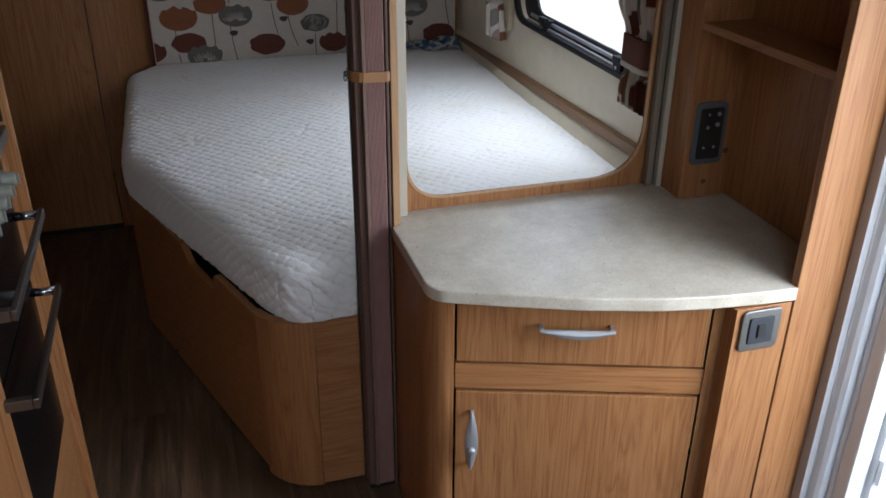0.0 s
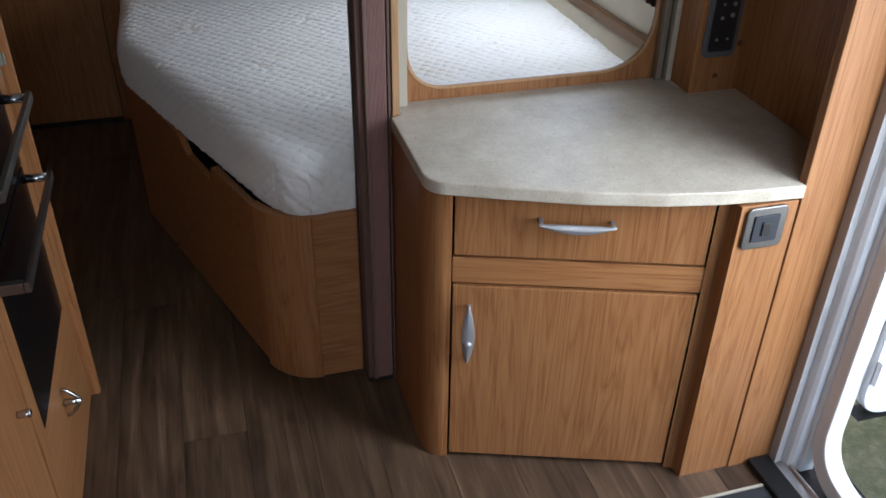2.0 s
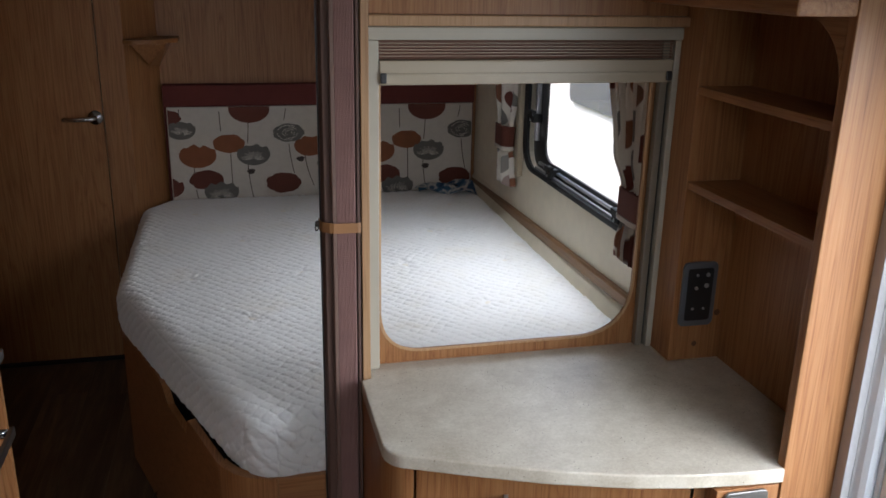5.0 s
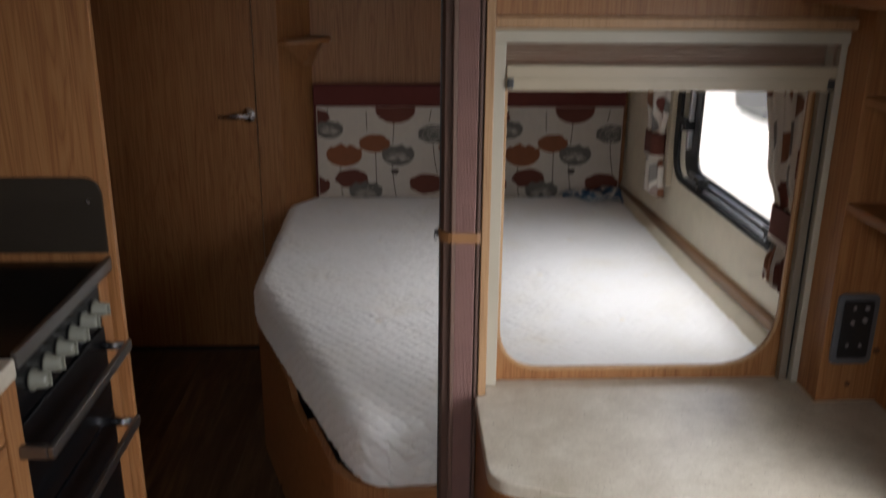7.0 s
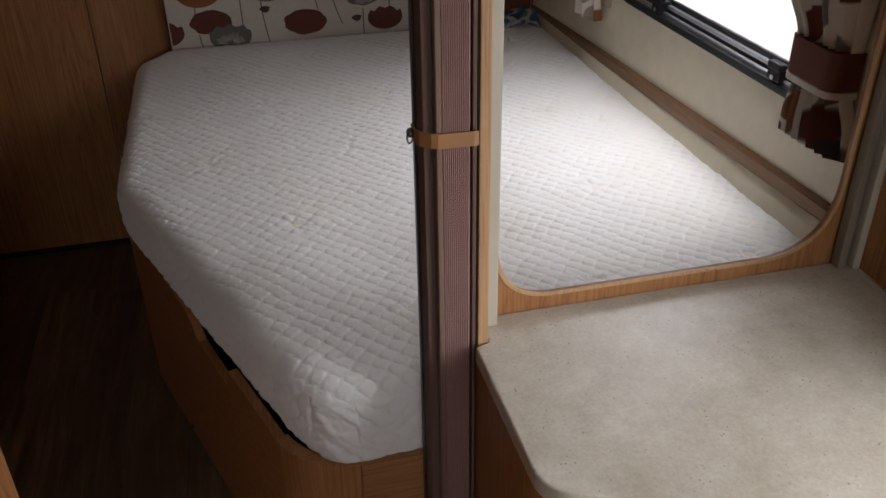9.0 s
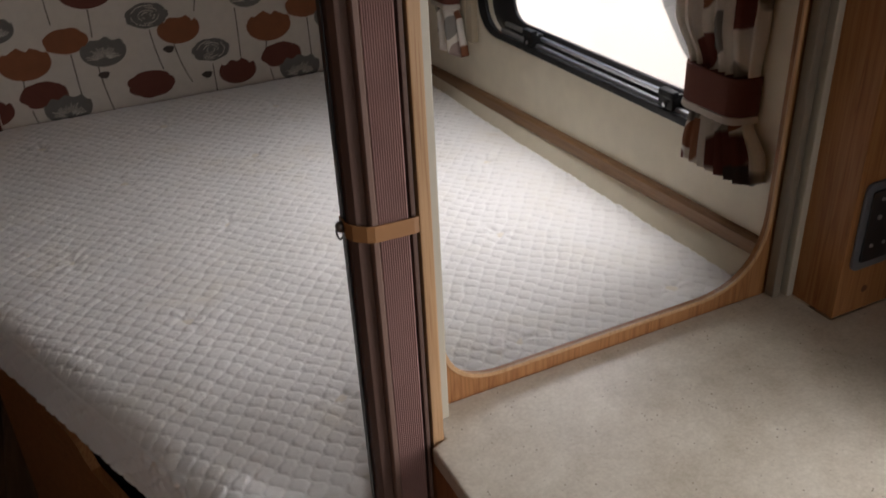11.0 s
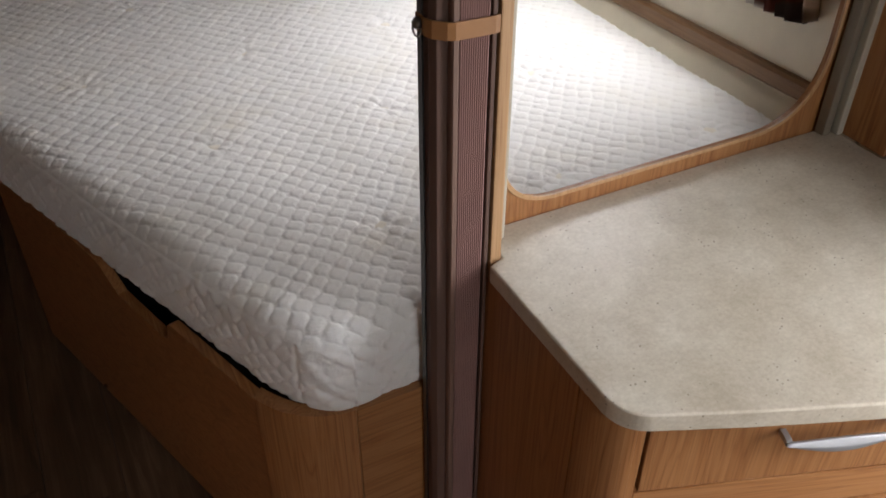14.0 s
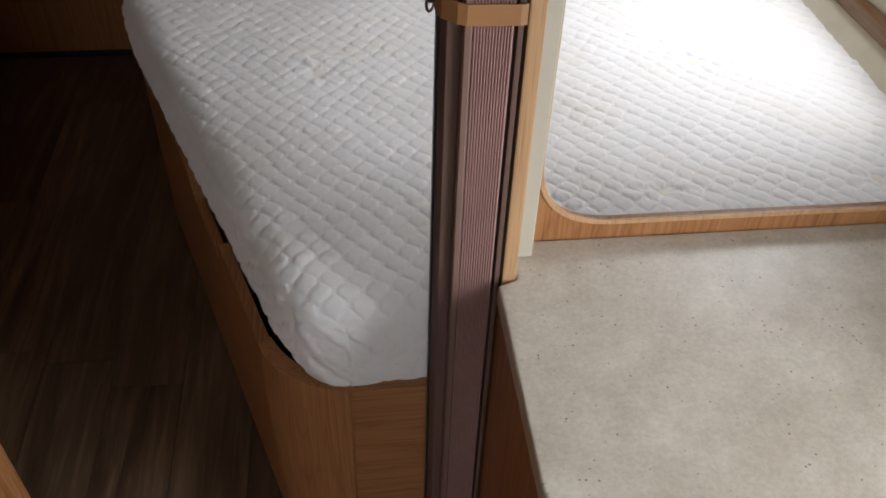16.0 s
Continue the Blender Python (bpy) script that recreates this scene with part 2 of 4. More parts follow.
def make_curtain():
    m, n, l, b = material("poppy_print_curtain", 0.9)
    v = mapped(n, l, (0.0, 1.9, 0.85))
    vo = n.new("ShaderNodeTexVoronoi")
    vo.inputs["Scale"].default_value = 13
    bend = n.new("ShaderNodeTexNoise")
    bend.inputs["Scale"].default_value = 22.0
    l.new(v, bend.inputs["Vector"])
    warp = n.new("ShaderNodeVectorMath")
    warp.operation = "MULTIPLY_ADD"
    l.new(bend.outputs["Color"], warp.inputs[0])
    warp.inputs[1].default_value = (0.0, 0.03, 0.03)
    l.new(v, warp.inputs[2])
    l.new(warp.outputs[0], vo.inputs["Vector"])
    sep = n.new("ShaderNodeSeparateColor")
    l.new(vo.outputs["Color"], sep.inputs[0])
    blot = ramp(n, l, vo.outputs["Distance"], [(0.43, (1, 1, 1)), (0.47, (0, 0, 0))])
    on = ramp(n, l, sep.outputs[0], [(0.24, (0, 0, 0)), (0.27, (1, 1, 1))])
    ink = ramp(n, l, sep.outputs[1], [(0.35, (0.13, 0.03, 0.02)), (0.36, (0.20, 0.075, 0.035)), (0.55, (0.20, 0.075, 0.035)), (0.56, (0.17, 0.155, 0.14))])
    weave = noise_node(n, l, mapped(n, l, (1, 1, 1)), 600, 2, 0.6)
    cloth = ramp(n, l, weave, [(0.3, (0.60, 0.55, 0.48)), (0.7, (0.70, 0.65, 0.58))])
    c = mix(n, l, mix(n, l, 1.0, blot, on, "MULTIPLY"), cloth, ink)
    place = n.new("ShaderNodeNewGeometry").outputs["Position"]
    for y, z, r, tint in ((1.800, 0.850, 0.044, (0.11, 0.026, 0.016)), (1.765, 0.815, 0.028, (0.05, 0.035, 0.032))):
        d = n.new("ShaderNodeVectorMath")
        d.operation = "DISTANCE"
        flat_map = n.new("ShaderNodeMapping")
        flat_map.inputs["Scale"].default_value = (0, 1, 1)
        l.new(place, flat_map.inputs["Vector"])
        l.new(flat_map.outputs[0], d.inputs[0])
        d.inputs[1].default_value = (0, y, z)
        inside = ramp(n, l, d.outputs["Value"], [(r * 0.94, (1, 1, 1)), (r * 1.06, (0, 0, 0))])
        c = mix(n, l, inside, c, tint)
    l.new(c, b.inputs["Base Color"])
    bump(n, l, b, weave, 0.3, 0.0008)
    return m


def make_grass():
    m, n, l, b = material("rough_grass", 0.95)
    v = mapped(n, l, (1, 1, 1))
    a = noise_node(n, l, v, 24, 6, 0.7)
    big = noise_node(n, l, v, 2.2, 4, 0.6)
    c = ramp(n, l, a, [(0.3, (0.05, 0.06, 0.022)), (0.5, (0.15, 0.155, 0.07)), (0.72, (0.32, 0.30, 0.18))])
    c = mix(n, l, 0.4, c, ramp(n, l, big, [(0.4, (0.12, 0.135, 0.055)), (0.6, (0.26, 0.25, 0.17))]))
    l.new(c, b.inputs["Base Color"])
    bump(n, l, b, a, 0.8, 0.03)
    return m


def make_glass(name, colour, rough=0.02):
    m, n, l, b = material(name, rough)
    b.inputs["Base Color"].default_value = (*colour, 1)
    b.inputs["Transmission Weight"].default_value = 1.0
    b.inputs["IOR"].default_value = 1.45
    return m


def make_leaflet():
    m, n, l, b = material("blue_printed_film", 0.25)
    v = mapped(n, l, (1, 1, 1))
    a = noise_node(n, l, v, 14, 3, 0.5, 0.5)
    l.new(ramp(n, l, a, [(0.38, (0.03, 0.07, 0.14)), (0.48, (0.06, 0.16, 0.27)), (0.55, (0.62, 0.62, 0.6)), (0.64, (0.05, 0.11, 0.2))]), b.inputs["Base Color"])
    return m


WORKTOP, QUILT, PLANK, CURTAIN, GRASS = make_worktop(), make_quilt(), make_plank(), make_curtain(), make_grass()
ACRYLIC = make_glass("clear_acrylic", (0.97, 0.98, 0.98))
SMOKED = speckled("smoked_glass", (0.03, 0.024, 0.019), (0.034, 0.027, 0.021), 20, 0.08, 0.0, 0.2)
LEAFLET = make_leaflet()

# ---- building helpers ----
BASE = {}


def thing(name, at, label, category, group="", kind=""):
    ob = new(name)
    ob.location = at
    ob.empty_display_size = 0.05
    BASE[ob] = Vector(at)
    return tagged(ob, label, category, group, kind)


def finish(bm, bevel, seg):
    bmesh.ops.remove_doubles(bm, verts=bm.verts, dist=1e-6)
    bmesh.ops.recalc_face_normals(bm, faces=bm.faces)
    if bevel:
        bmesh.ops.bevel(bm, geom=[e for e in bm.edges if len(e.link_faces) == 2 and e.calc_face_angle(0) > 0.5],
                        offset=bevel, segments=seg, profile=0.6, affect="EDGES", clamp_overlap=True)


def part(name, bm, mat, parent, label="", bevel=0.0, smooth=False, seg=2):
    """Links bm, built in the room's coordinates, as one mesh under a thing or part."""
    finish(bm, bevel, seg)
    o = BASE[parent]
    bmesh.ops.translate(bm, verts=bm.verts, vec=-o)
    me = bpy.data.meshes.new(name)
    bm.to_mesh(me)
    bm.free()
    me.materials.append(mat)
    if smooth:
        me.shade_smooth()
    ob = new(name, me)
    ob.parent = parent
    BASE[ob] = o
    return tagged(ob, label)


def solid(name, bm, mat, label, category, kind="", bevel=0.0, at=None, smooth=False, seg=2):
    """A thing, or piece of the setting, that is one mesh."""
    finish(bm, bevel, seg)
    at = Vector(at or (0, 0, 0))
    bmesh.ops.translate(bm, verts=bm.verts, vec=-at)
    me = bpy.data.meshes.new(name)
    bm.to_mesh(me)
    bm.free()
    me.materials.append(mat)
    if smooth:
        me.shade_smooth()
    ob = new(name, me)
    ob.location = at
    BASE[ob] = at
    return tagged(ob, label, category, "", kind)


def box(bm, x0, x1, y0, y1, z0, z1):
    v = [bm.verts.new((x, y, z)) for x in (x0, x1) for y in (y0, y1) for z in (z0, z1)]
    for f in ((0, 1, 3, 2), (4, 6, 7, 5), (0, 4, 5, 1), (2, 3, 7, 6), (0, 2, 6, 4), (1, 5, 7, 3)):
        bm.faces.new([v[i] for i in f])
    return bm


def boxed(*a):
    return box(bmesh.new(), *a)


def at3(axis, p, h):
    a, b = p
    return {"x": (h, a, b), "y": (a, h, b), "z": (a, b, h)}[axis]


def prism(bm, pts, lo, hi, axis="z"):
    """Extrudes a closed outline: axis z takes (x, y), y takes (x, z), x takes (y, z)."""
    a = [bm.verts.new(at3(axis, p, lo)) for p in pts]
    b = [bm.verts.new(at3(axis, p, hi)) for p in pts]
    bm.faces.new(a)
    bm.faces.new(b[::-1])
    k = len(pts)
    for i in range(k):
        bm.faces.new((a[i], a[(i + 1) % k], b[(i + 1) % k], b[i]))
    return bm


def holed(bm, outer, holes, lo, hi, axis):
    """A plate with holes through it."""
    edges = []
    for loop in (outer, *holes):
        v = [bm.verts.new(at3(axis, p, lo)) for p in loop]
        edges += [bm.edges.new((v[i], v[(i + 1) % len(v)])) for i in range(len(v))]
    geom = bmesh.ops.triangle_fill(bm, use_beauty=True, use_dissolve=False, edges=edges)["geom"]
    faces = [g for g in geom if isinstance(g, bmesh.types.BMFace)]
    ext = bmesh.ops.extrude_face_region(bm, geom=faces)["geom"]
    d = Vector(at3(axis, (0, 0), hi - lo))
    bmesh.ops.translate(bm, verts=[g for g in ext if isinstance(g, bmesh.types.BMVert)], vec=d)
    return bm


def rect(a0, a1, b0, b1):
    return [(a0, b0), (a1, b0), (a1, b1), (a0, b1)]


def fillet(pts, radii, n=6):
    """Rounds an outline's corners."""
    out, k = [], len(pts)
    for i, p in enumerate(pts):
        r = radii[i] if isinstance(radii, (list, tuple)) else radii
        p = Vector(p)
        a, b = (Vector(pts[i - 1]) - p), (Vector(pts[(i + 1) % k]) - p)
        if r <= 0:
            out.append(tuple(p))
            continue
        ang = a.angle(b)
        d = min(r / math.tan(ang / 2), a.length * 0.49, b.length * 0.49)
        s, e = p + a.normalized() * d, p + b.normalized() * d
        for j in range(n + 1):
            t = j / n
            out.append(tuple((1 - t) ** 2 * s + 2 * t * (1 - t) * p * 0.9 + 2 * t * (1 - t) * 0.1 * (s + e) / 2 + t * t * e))
    return out


def tube(bm, pts, r, n=10, squash=1.0, up=(0, 0, 1)):
    """A round bar along a line of points; r may be a list."""
    pts = [Vector(p) for p in pts]
    rings = []
    for i, p in enumerate(pts):
        d = (pts[min(i + 1, len(pts) - 1)] - pts[max(i - 1, 0)]).normalized()
        u = Vector(up)
        if abs(d.dot(u)) > 0.95:
            u = Vector((1, 0, 0))
        a = d.cross(u).normalized()
        b = a.cross(d)
        rr = r[i] if isinstance(r, (list, tuple)) else r
        rings.append([bm.verts.new(p + a * rr * math.cos(2 * math.pi * j / n) + b * rr * squash * math.sin(2 * math.pi * j / n)) for j in range(n)])
    for s, t in zip(rings, rings[1:]):
        for j in range(n):
            bm.faces.new((s[j], s[(j + 1) % n], t[(j + 1) % n], t[j]))
    bm.faces.new(rings[0][::-1])
    bm.faces.new(rings[-1])
    return bm


def board(bm, p, q, thick, z0, z1):
    """An upright board whose front runs from p to q in plan; the thickness lies to its left."""
    p, q = Vector(p), Vector(q)
    d = (q - p).normalized()
    nrm = Vector((-d.y, d.x)) * thick
    return prism(bm, [tuple(p), tuple(q), tuple(q + nrm), tuple(p + nrm)], z0, z1)


# ---- the shell ----
WR, WL, YB, YF, TOP = 1.29, -0.86, 3.95, -3.0, 1.95
bm = boxed(WL - 0.04, WR + 0.04, YF - 0.04, YB + 0.04, -0.06, -0.006)
floor = solid("floor", bm, RUBBER_AND_SHADE, "dark wood-look vinyl plank floor", "floor", "structure")
WIN = (1.83, 2.79, 0.85, 1.62)
DOOR = (0.32, 0.990, 0.0, 1.82)
bm = bmesh.new()
holed(bm, rect(YF - 0.04, YB + 0.04, -0.06, TOP), [fillet(rect(*WIN), 0.07), rect(DOOR[0], DOOR[1], 0.001, DOOR[3])], WR, WR + 0.035, "x")
solid("wall_right", bm, CREAM_WALL, "cream textured side wall with window and doorway", "wall", "structure")
# unseen left and front walls: wood tone chosen to cut bounced light
bm = bmesh.new()
box(bm, WL - 0.035, WL, YF - 0.04, YB + 0.04, -0.06, TOP)
solid("wall_left", bm, WOOD_Z, "unseen kitchen side wall, wood-toned to cut bounced light", "wall", "structure")
solid("wall_back", boxed(WL, WR, YB, YB + 0.035, -0.06, TOP), CREAM_WALL, "cream rear end wall", "wall", "structure")
# opening for the assumed front window, cut where its lamp sits
bm = holed(bmesh.new(), rect(WL, WR, -0.06, TOP), [fillet(rect(-0.57, 1.0, 1.04, 1.60), 0.08)], YF - 0.035, YF, "y")
solid("wall_front", bm, WOOD_Z, "unseen front end wall with an assumed window, wood-toned to cut bounced light", "wall", "structure")
solid("ceiling", boxed(WL - 0.04, WR + 0.04, YF - 0.04, YB + 0.04, TOP, TOP + 0.04), CEIL, "unseen board ceiling, toned down to cut bounced light", "ceiling", "structure")

for name, b in (("wall_skin_left", (WL - 0.048, WL - 0.0405, YF - 0.048, YB + 0.048, -0.06, TOP + 0.04)),
                                ("wall_skin_rear", (WL - 0.04, WR + 0.04, YB + 0.0405, YB + 0.048, -0.06, TOP + 0.04))):
    solid(name, boxed(*b), WHITE_GRP, "white outer skin of the caravan body", "wall", "structure")

bm = holed(bmesh.new(), rect(WL - 0.04, WR + 0.04, -0.06, TOP + 0.04), [fillet(rect(-0.57, 1.0, 1.04, 1.60), 0.08)], YF - 0.048, YF - 0.0405, "y")
solid("wall_skin_front", bm, WHITE_GRP, "white outer skin of the caravan front", "wall", "structure")

# ---- bed recess: rear walls ----
bm = bmesh.new()
prism(bm, [(-0.175, 3.29), (-0.085, 3.29), (0.018, 3.476), (WR, 3.476), (WR, 3.5), (0.0, 3.5), (-0.10, 3.312), (-0.175, 3.312)], 0.0, TOP)
solid("wall_bedhead", bm, WOOD_Z, "cherry wood bedhead wall panel", "wall", "structure")
solid("wall_washroom", boxed(WL, -0.76, 3.29, 3.312, 0, TOP), WOOD_Z, "cherry wood washroom wall panel", "wall", "structure")
door = thing("door_1", (-0.47, 3.29, 0), "cherry wood washroom door, closed", "door", kind="structure")
part("door_leaf", boxed(-0.757, -0.179, 3.293, 3.313, 0.012, 1.9), WOOD_Z, door, bevel=0.002)
bm = tube(bmesh.new(), [(-0.205, 3.296, 0.965), (-0.205, 3.286, 0.965)], 0.026, 20)
rose = part("door_handle", bm, CHROME, door, "chrome lever handle on a round rose", smooth=True)
part("lever", tube(bmesh.new(), [(-0.205, 3.288, 0.965), (-0.205, 3.262, 0.965), (-0.222, 3.256, 0.964), (-0.268, 3.256, 0.962), (-0.315, 3.262, 0.962)], [0.009, 0.009, 0.009, 0.008, 0.007], 12), CHROME, rose, smooth=True)
solid("threshold", boxed(-0.757, -0.176, 3.275, 3.30, 0, 0.011), RUBBER_AND_SHADE, "black threshold strip under the washroom door", "threshold", "structure", 0.002)

# corner shelf on the bedhead post
shelf = thing("corner_shelf", (0.0, 3.47, 1.22), "small rounded wooden corner shelf with bracket", "shelf")
pts = fillet([(-0.088, 3.284), (-0.05, 3.262), (0.03, 3.29), (0.098, 3.39), (0.10, 3.474), (0.019, 3.474)], [0, 0.02, 0.05, 0.03, 0, 0])
part("shelf_board", prism(bmesh.new(), pts, 1.226, 1.242), WOOD_X, shelf, bevel=0.002)
bm = bmesh.new()
a = [bm.verts.new(v) for v in ((-0.06, 3.285, 1.225), (0.06, 3.36, 1.225), (0.07, 3.473, 1.225), (0.018, 3.473, 1.225), (-0.01, 3.40, 1.14), (0.019, 3.47, 1.13))]
for f in ((0, 1, 2, 3), (0, 4, 1), (1, 4, 5, 2), (2, 5, 3), (0, 3, 5, 4)):
    bm.faces.new([a[i] for i in f])
part("bracket", bm, WOOD_Z, shelf)

# padded headboard with printed poppies
HB0, HB1, HY = 0.022, 1.272, 3.45
head = thing("headboard", (0.64, 3.47, 0.45), "padded headboard in cream poppy-print cloth with maroon border", "headboard")
part("border", boxed(HB0, HB1, HY + 0.002, 3.474, 0.46, 1.062), RED_CLOTH, head, "maroon cloth border", 0.008, seg=3)
part("top_band", boxed(HB0, HB1, HY - 0.014, HY + 0.002, 0.976, 1.060), RED_CLOTH, head, "maroon padded top band", 0.006, seg=3)
bm = boxed(HB0 + 0.010, HB1 - 0.006, HY - 0.010, HY + 0.002, 0.47, 0.974)
part("cushion_panel", bm, CREAM_CLOTH, head, "cream cloth panel printed with poppies", 0.005, seg=3)


def blob(kind, w, seed):
    """Outline of a printed flower head, w across."""
    r = random.Random(seed)
    out = []
    for i in range(40):
        a = 2 * math.pi * i / 40
        if kind == "round":
            k = 1 + 0.075 * abs(math.sin(3.5 * a + seed)) + 0.030 * r.uniform(-1, 1)
            out.append((0.5 * w * k * math.cos(a), 0.30 * w * k * math.sin(a)))
        else:
            x, y = math.cos(a), math.sin(a)
            y = y * (0.36 if y < 0 else 0.24) + (0.085 * abs(math.sin(4.5 * a + seed)) + 0.022 * r.uniform(-1, 1) if y > 0.1 else 0)
            out.append((0.52 * w * x, w * y))
    return out


def printed(bm, pts, cx, cz, y, lift):
    pts = [(min(max(cx + p, HB0 + 0.014), HB1 - 0.01), min(cz + q, 0.973)) for p, q in pts]
    clean = [p for i, p in enumerate(pts) if (Vector(p) - Vector(pts[i - 1])).length > 1e-5]
    if len(clean) > 4:
        prism(bm, clean, y - lift, y + 0.0015, "y")


def ribbon(bm, pts, w, y, lift):
    for (a, b), (c, d) in zip(pts, pts[1:]):
        if not (HB0 + 0.018 < a < HB1 - 0.02 and HB0 + 0.018 < c < HB1 - 0.02):
            continue
        t = Vector((c - a, d - b)).normalized()
        ox, oz = -t.y * w / 2, t.x * w / 2
        if max(b, d) + w < 0.972:
            prism(bm, [(a - ox, b - oz), (c - ox, d - oz), (c + ox, d + oz), (a + ox, b + oz)], y - lift, y + 0.001, "y")


REPEAT = 0.722
FLOWERS = [("red", "fan", 470, 165, 200), ("grey", "fan", 125, 265, 140), ("red", "round", 60, 205, 130), ("rust", "fan", 200, 398, 180),
           ("rust", "round", 360, 340, 155), ("grey", "fan", 483, 398, 165), ("red", "round", 237, 525, 165), ("grey", "fan", 310, 590, 170),
           ("grey", "round", 668, 290, 155), ("rust", "fan", 778, 358, 160), ("grey", "round", 890, 458, 145), ("red", "round", 633, 553, 175),
           ("red", "fan", 985, 560, 150)]
STEMS = [(120, 150, 120, 215), (318, 150, 322, 275), (462, 220, 455, 340), (180, 440, 175, 500), (182, 575, 195, 640), (366, 390, 368, 560), (452, 450, 475, 640),
         (668, 345, 692, 505), (750, 405, 795, 575), (657, 150, 645, 225), (875, 150, 850, 300), (888, 515, 887, 640), (70, 310, 62, 560)]
LEAVES = [(468, 488), (728, 430), (845, 225), (860, 555)]
YP = HY - 0.010
INK = {"red": PRINT_RED, "rust": PRINT_RUST, "grey": PRINT_GREY}
for rep in (-1, 0, 1):
    for i, (ink, kind, cx, cz, w) in enumerate(FLOWERS):
        x, z, s = -0.0144 + cx * 0.000767 + rep * REPEAT, 1.0925 - cz * 0.000783, w * 0.000767
        if not HB0 - 0.02 < x < HB1 + 0.02:
            continue
        bm = bmesh.new()
        printed(bm, blob(kind, s, i), x, z, YP, 0.0006 if ink != "grey" else 0.0009)
        if not bm.verts:
            bm.free()
            continue
        flower = part(ink + "_poppy_print", bm, INK[ink], head)
        if ink == "grey":
            bm = bmesh.new()
            rv = random.Random(40 + i)
            for j in range(17 if kind == "fan" else 26):
                if kind == "fan":
                    a = radians(12 + 156 * j / 16)
                    r0, r1, zo = rv.uniform(0.08, 0.2), rv.uniform(0.30, 0.44), -0.2 * s
                    ribbon(bm, [(x + s * r0 * math.cos(a), z + zo + s * r0 * 0.7 * math.sin(a)), (x + s * r1 * math.cos(a), z + zo + s * r1 * 0.75 * math.sin(a))], 0.0018, YP, 0.0013)
                else:
                    r0, a = (0.10, 0.19, 0.29, 0.37)[j % 4], rv.uniform(0, 6.28)
                    ribbon(bm, [(x + s * (r0 + 0.02 * (q % 2)) * math.cos(a + 0.3 * q), z + s * (r0 + 0.02 * (q % 2)) * 0.66 * math.sin(a + 0.3 * q)) for q in range(4)], 0.0018, YP, 0.0013)
            tagged(part("petal_vein", bm, CREAM_CLOTH, flower), kind="stuff")
    for a, b, c, d in STEMS:
        p, q = (-0.0144 + a * 0.000767 + rep * REPEAT, 1.0925 - b * 0.000783), (-0.0144 + c * 0.000767 + rep * REPEAT, 1.0925 - d * 0.000783)
        bm = bmesh.new()
        ribbon(bm, [(p[0] + (q[0] - p[0]) * t ** 1.6, p[1] + (q[1] - p[1]) * t) for t in (0, 0.2, 0.4, 0.6, 0.8, 1.0)], 0.0032, YP, 0.0004)
        if bm.verts:
            part("stem_print", bm, PRINT_DARK, head)
        else:
            bm.free()
    for a, b in LEAVES:
        x, z = -0.0144 + a * 0.000767 + rep * REPEAT, 1.0925 - b * 0.000783
        if HB0 + 0.05 < x < HB1 - 0.04:
            bm = bmesh.new()
            printed(bm, [(0.016 * math.cos(t) * (1.2 if math.sin(t) > 0 else 0.8), 0.011 * math.sin(t)) for t in [2 * math.pi * j / 12 for j in range(12)]], x, z, YP, 0.0005)
            part("leaf_print", bm, PRINT_DARK, head)

# overhead locker across the bedhead
lock = thing("overhead_locker", (0.7, 3.33, 1.458), "cherry wood overhead locker above the bedhead", "locker")
part("carcass", boxed(0.10, WR, 3.20, 3.475, 1.48, TOP), WOOD_Z, lock)
part("bottom_rail", boxed(0.098, WR, 3.185, 3.475, 1.456, 1.48), EDGE_Z, lock, "pale wood bottom rail", 0.004)
part("flap", boxed(0.11, 1.0, 3.178, 3.199, 1.49, 1.93), WOOD_X, lock, bevel=0.003)
hang = part("catch", tube(bmesh.new(), [(0.195, 3.186, 1.455), (0.195, 3.18, 1.435), (0.198, 3.176, 1.40)], [0.010, 0.009, 0.006], 10), CHROME, lock, "chrome hanging catch", smooth=True)

# ---- the bed ----
bed = thing("bed_base", (0.6, 2.4, 0), "cherry wood fixed bed base with rounded corner and hand notch", "bed base")
CA, CB, CC = Vector((0.222, 1.655)), Vector((-0.068, 2.49)), Vector((-0.068, 3.288))
d = (CB - CA).normalized()
L = (CB - CA).length
nrm = Vector((d.y, -d.x))


def side(s, z, off):
    p = CA + d * s + nrm * (off - 0.009)
    return (p.x, p.y, z)


prof = [(0.0, 0.018), (L, 0.018), (L, 0.468), (0.475, 0.468), (0.45, 0.46), (0.405, 0.425), (0.262, 0.418), (0.247, 0.424), (0.236, 0.462), (0.226, 0.468), (0.0, 0.468)]
bm = bmesh.new()
A = [bm.verts.new(side(s, z, 0.0)) for s, z in prof]
B = [bm.verts.new(side(s, z, 0.018)) for s, z in prof]
bm.faces.new(A)
bm.faces.new(B[::-1])
for i in range(len(prof)):
    j = (i + 1) % len(prof)
    bm.faces.new((A[i], A[j], B[j], B[i]))
part("side_panel", bm, WOOD_Y, bed, "cherry wood side panel with hand notch", 0.0012)
part("side_panel", board(bmesh.new(), CB, CC, -0.018, 0.018, 0.468), WOOD_Y, bed, bevel=0.0012)
arc = []
for i in range(13):
    t = i / 12
    p0, p1, p2 = Vector((0.212, 1.650)), Vector((0.2485, 1.5705)), Vector((0.334, 1.562))
    arc.append(tuple((1 - t) ** 2 * p0 + 2 * t * (1 - t) * p1 + t * t * p2))
inner = [(x + 0.017, y + 0.017) for x, y in arc][::-1]
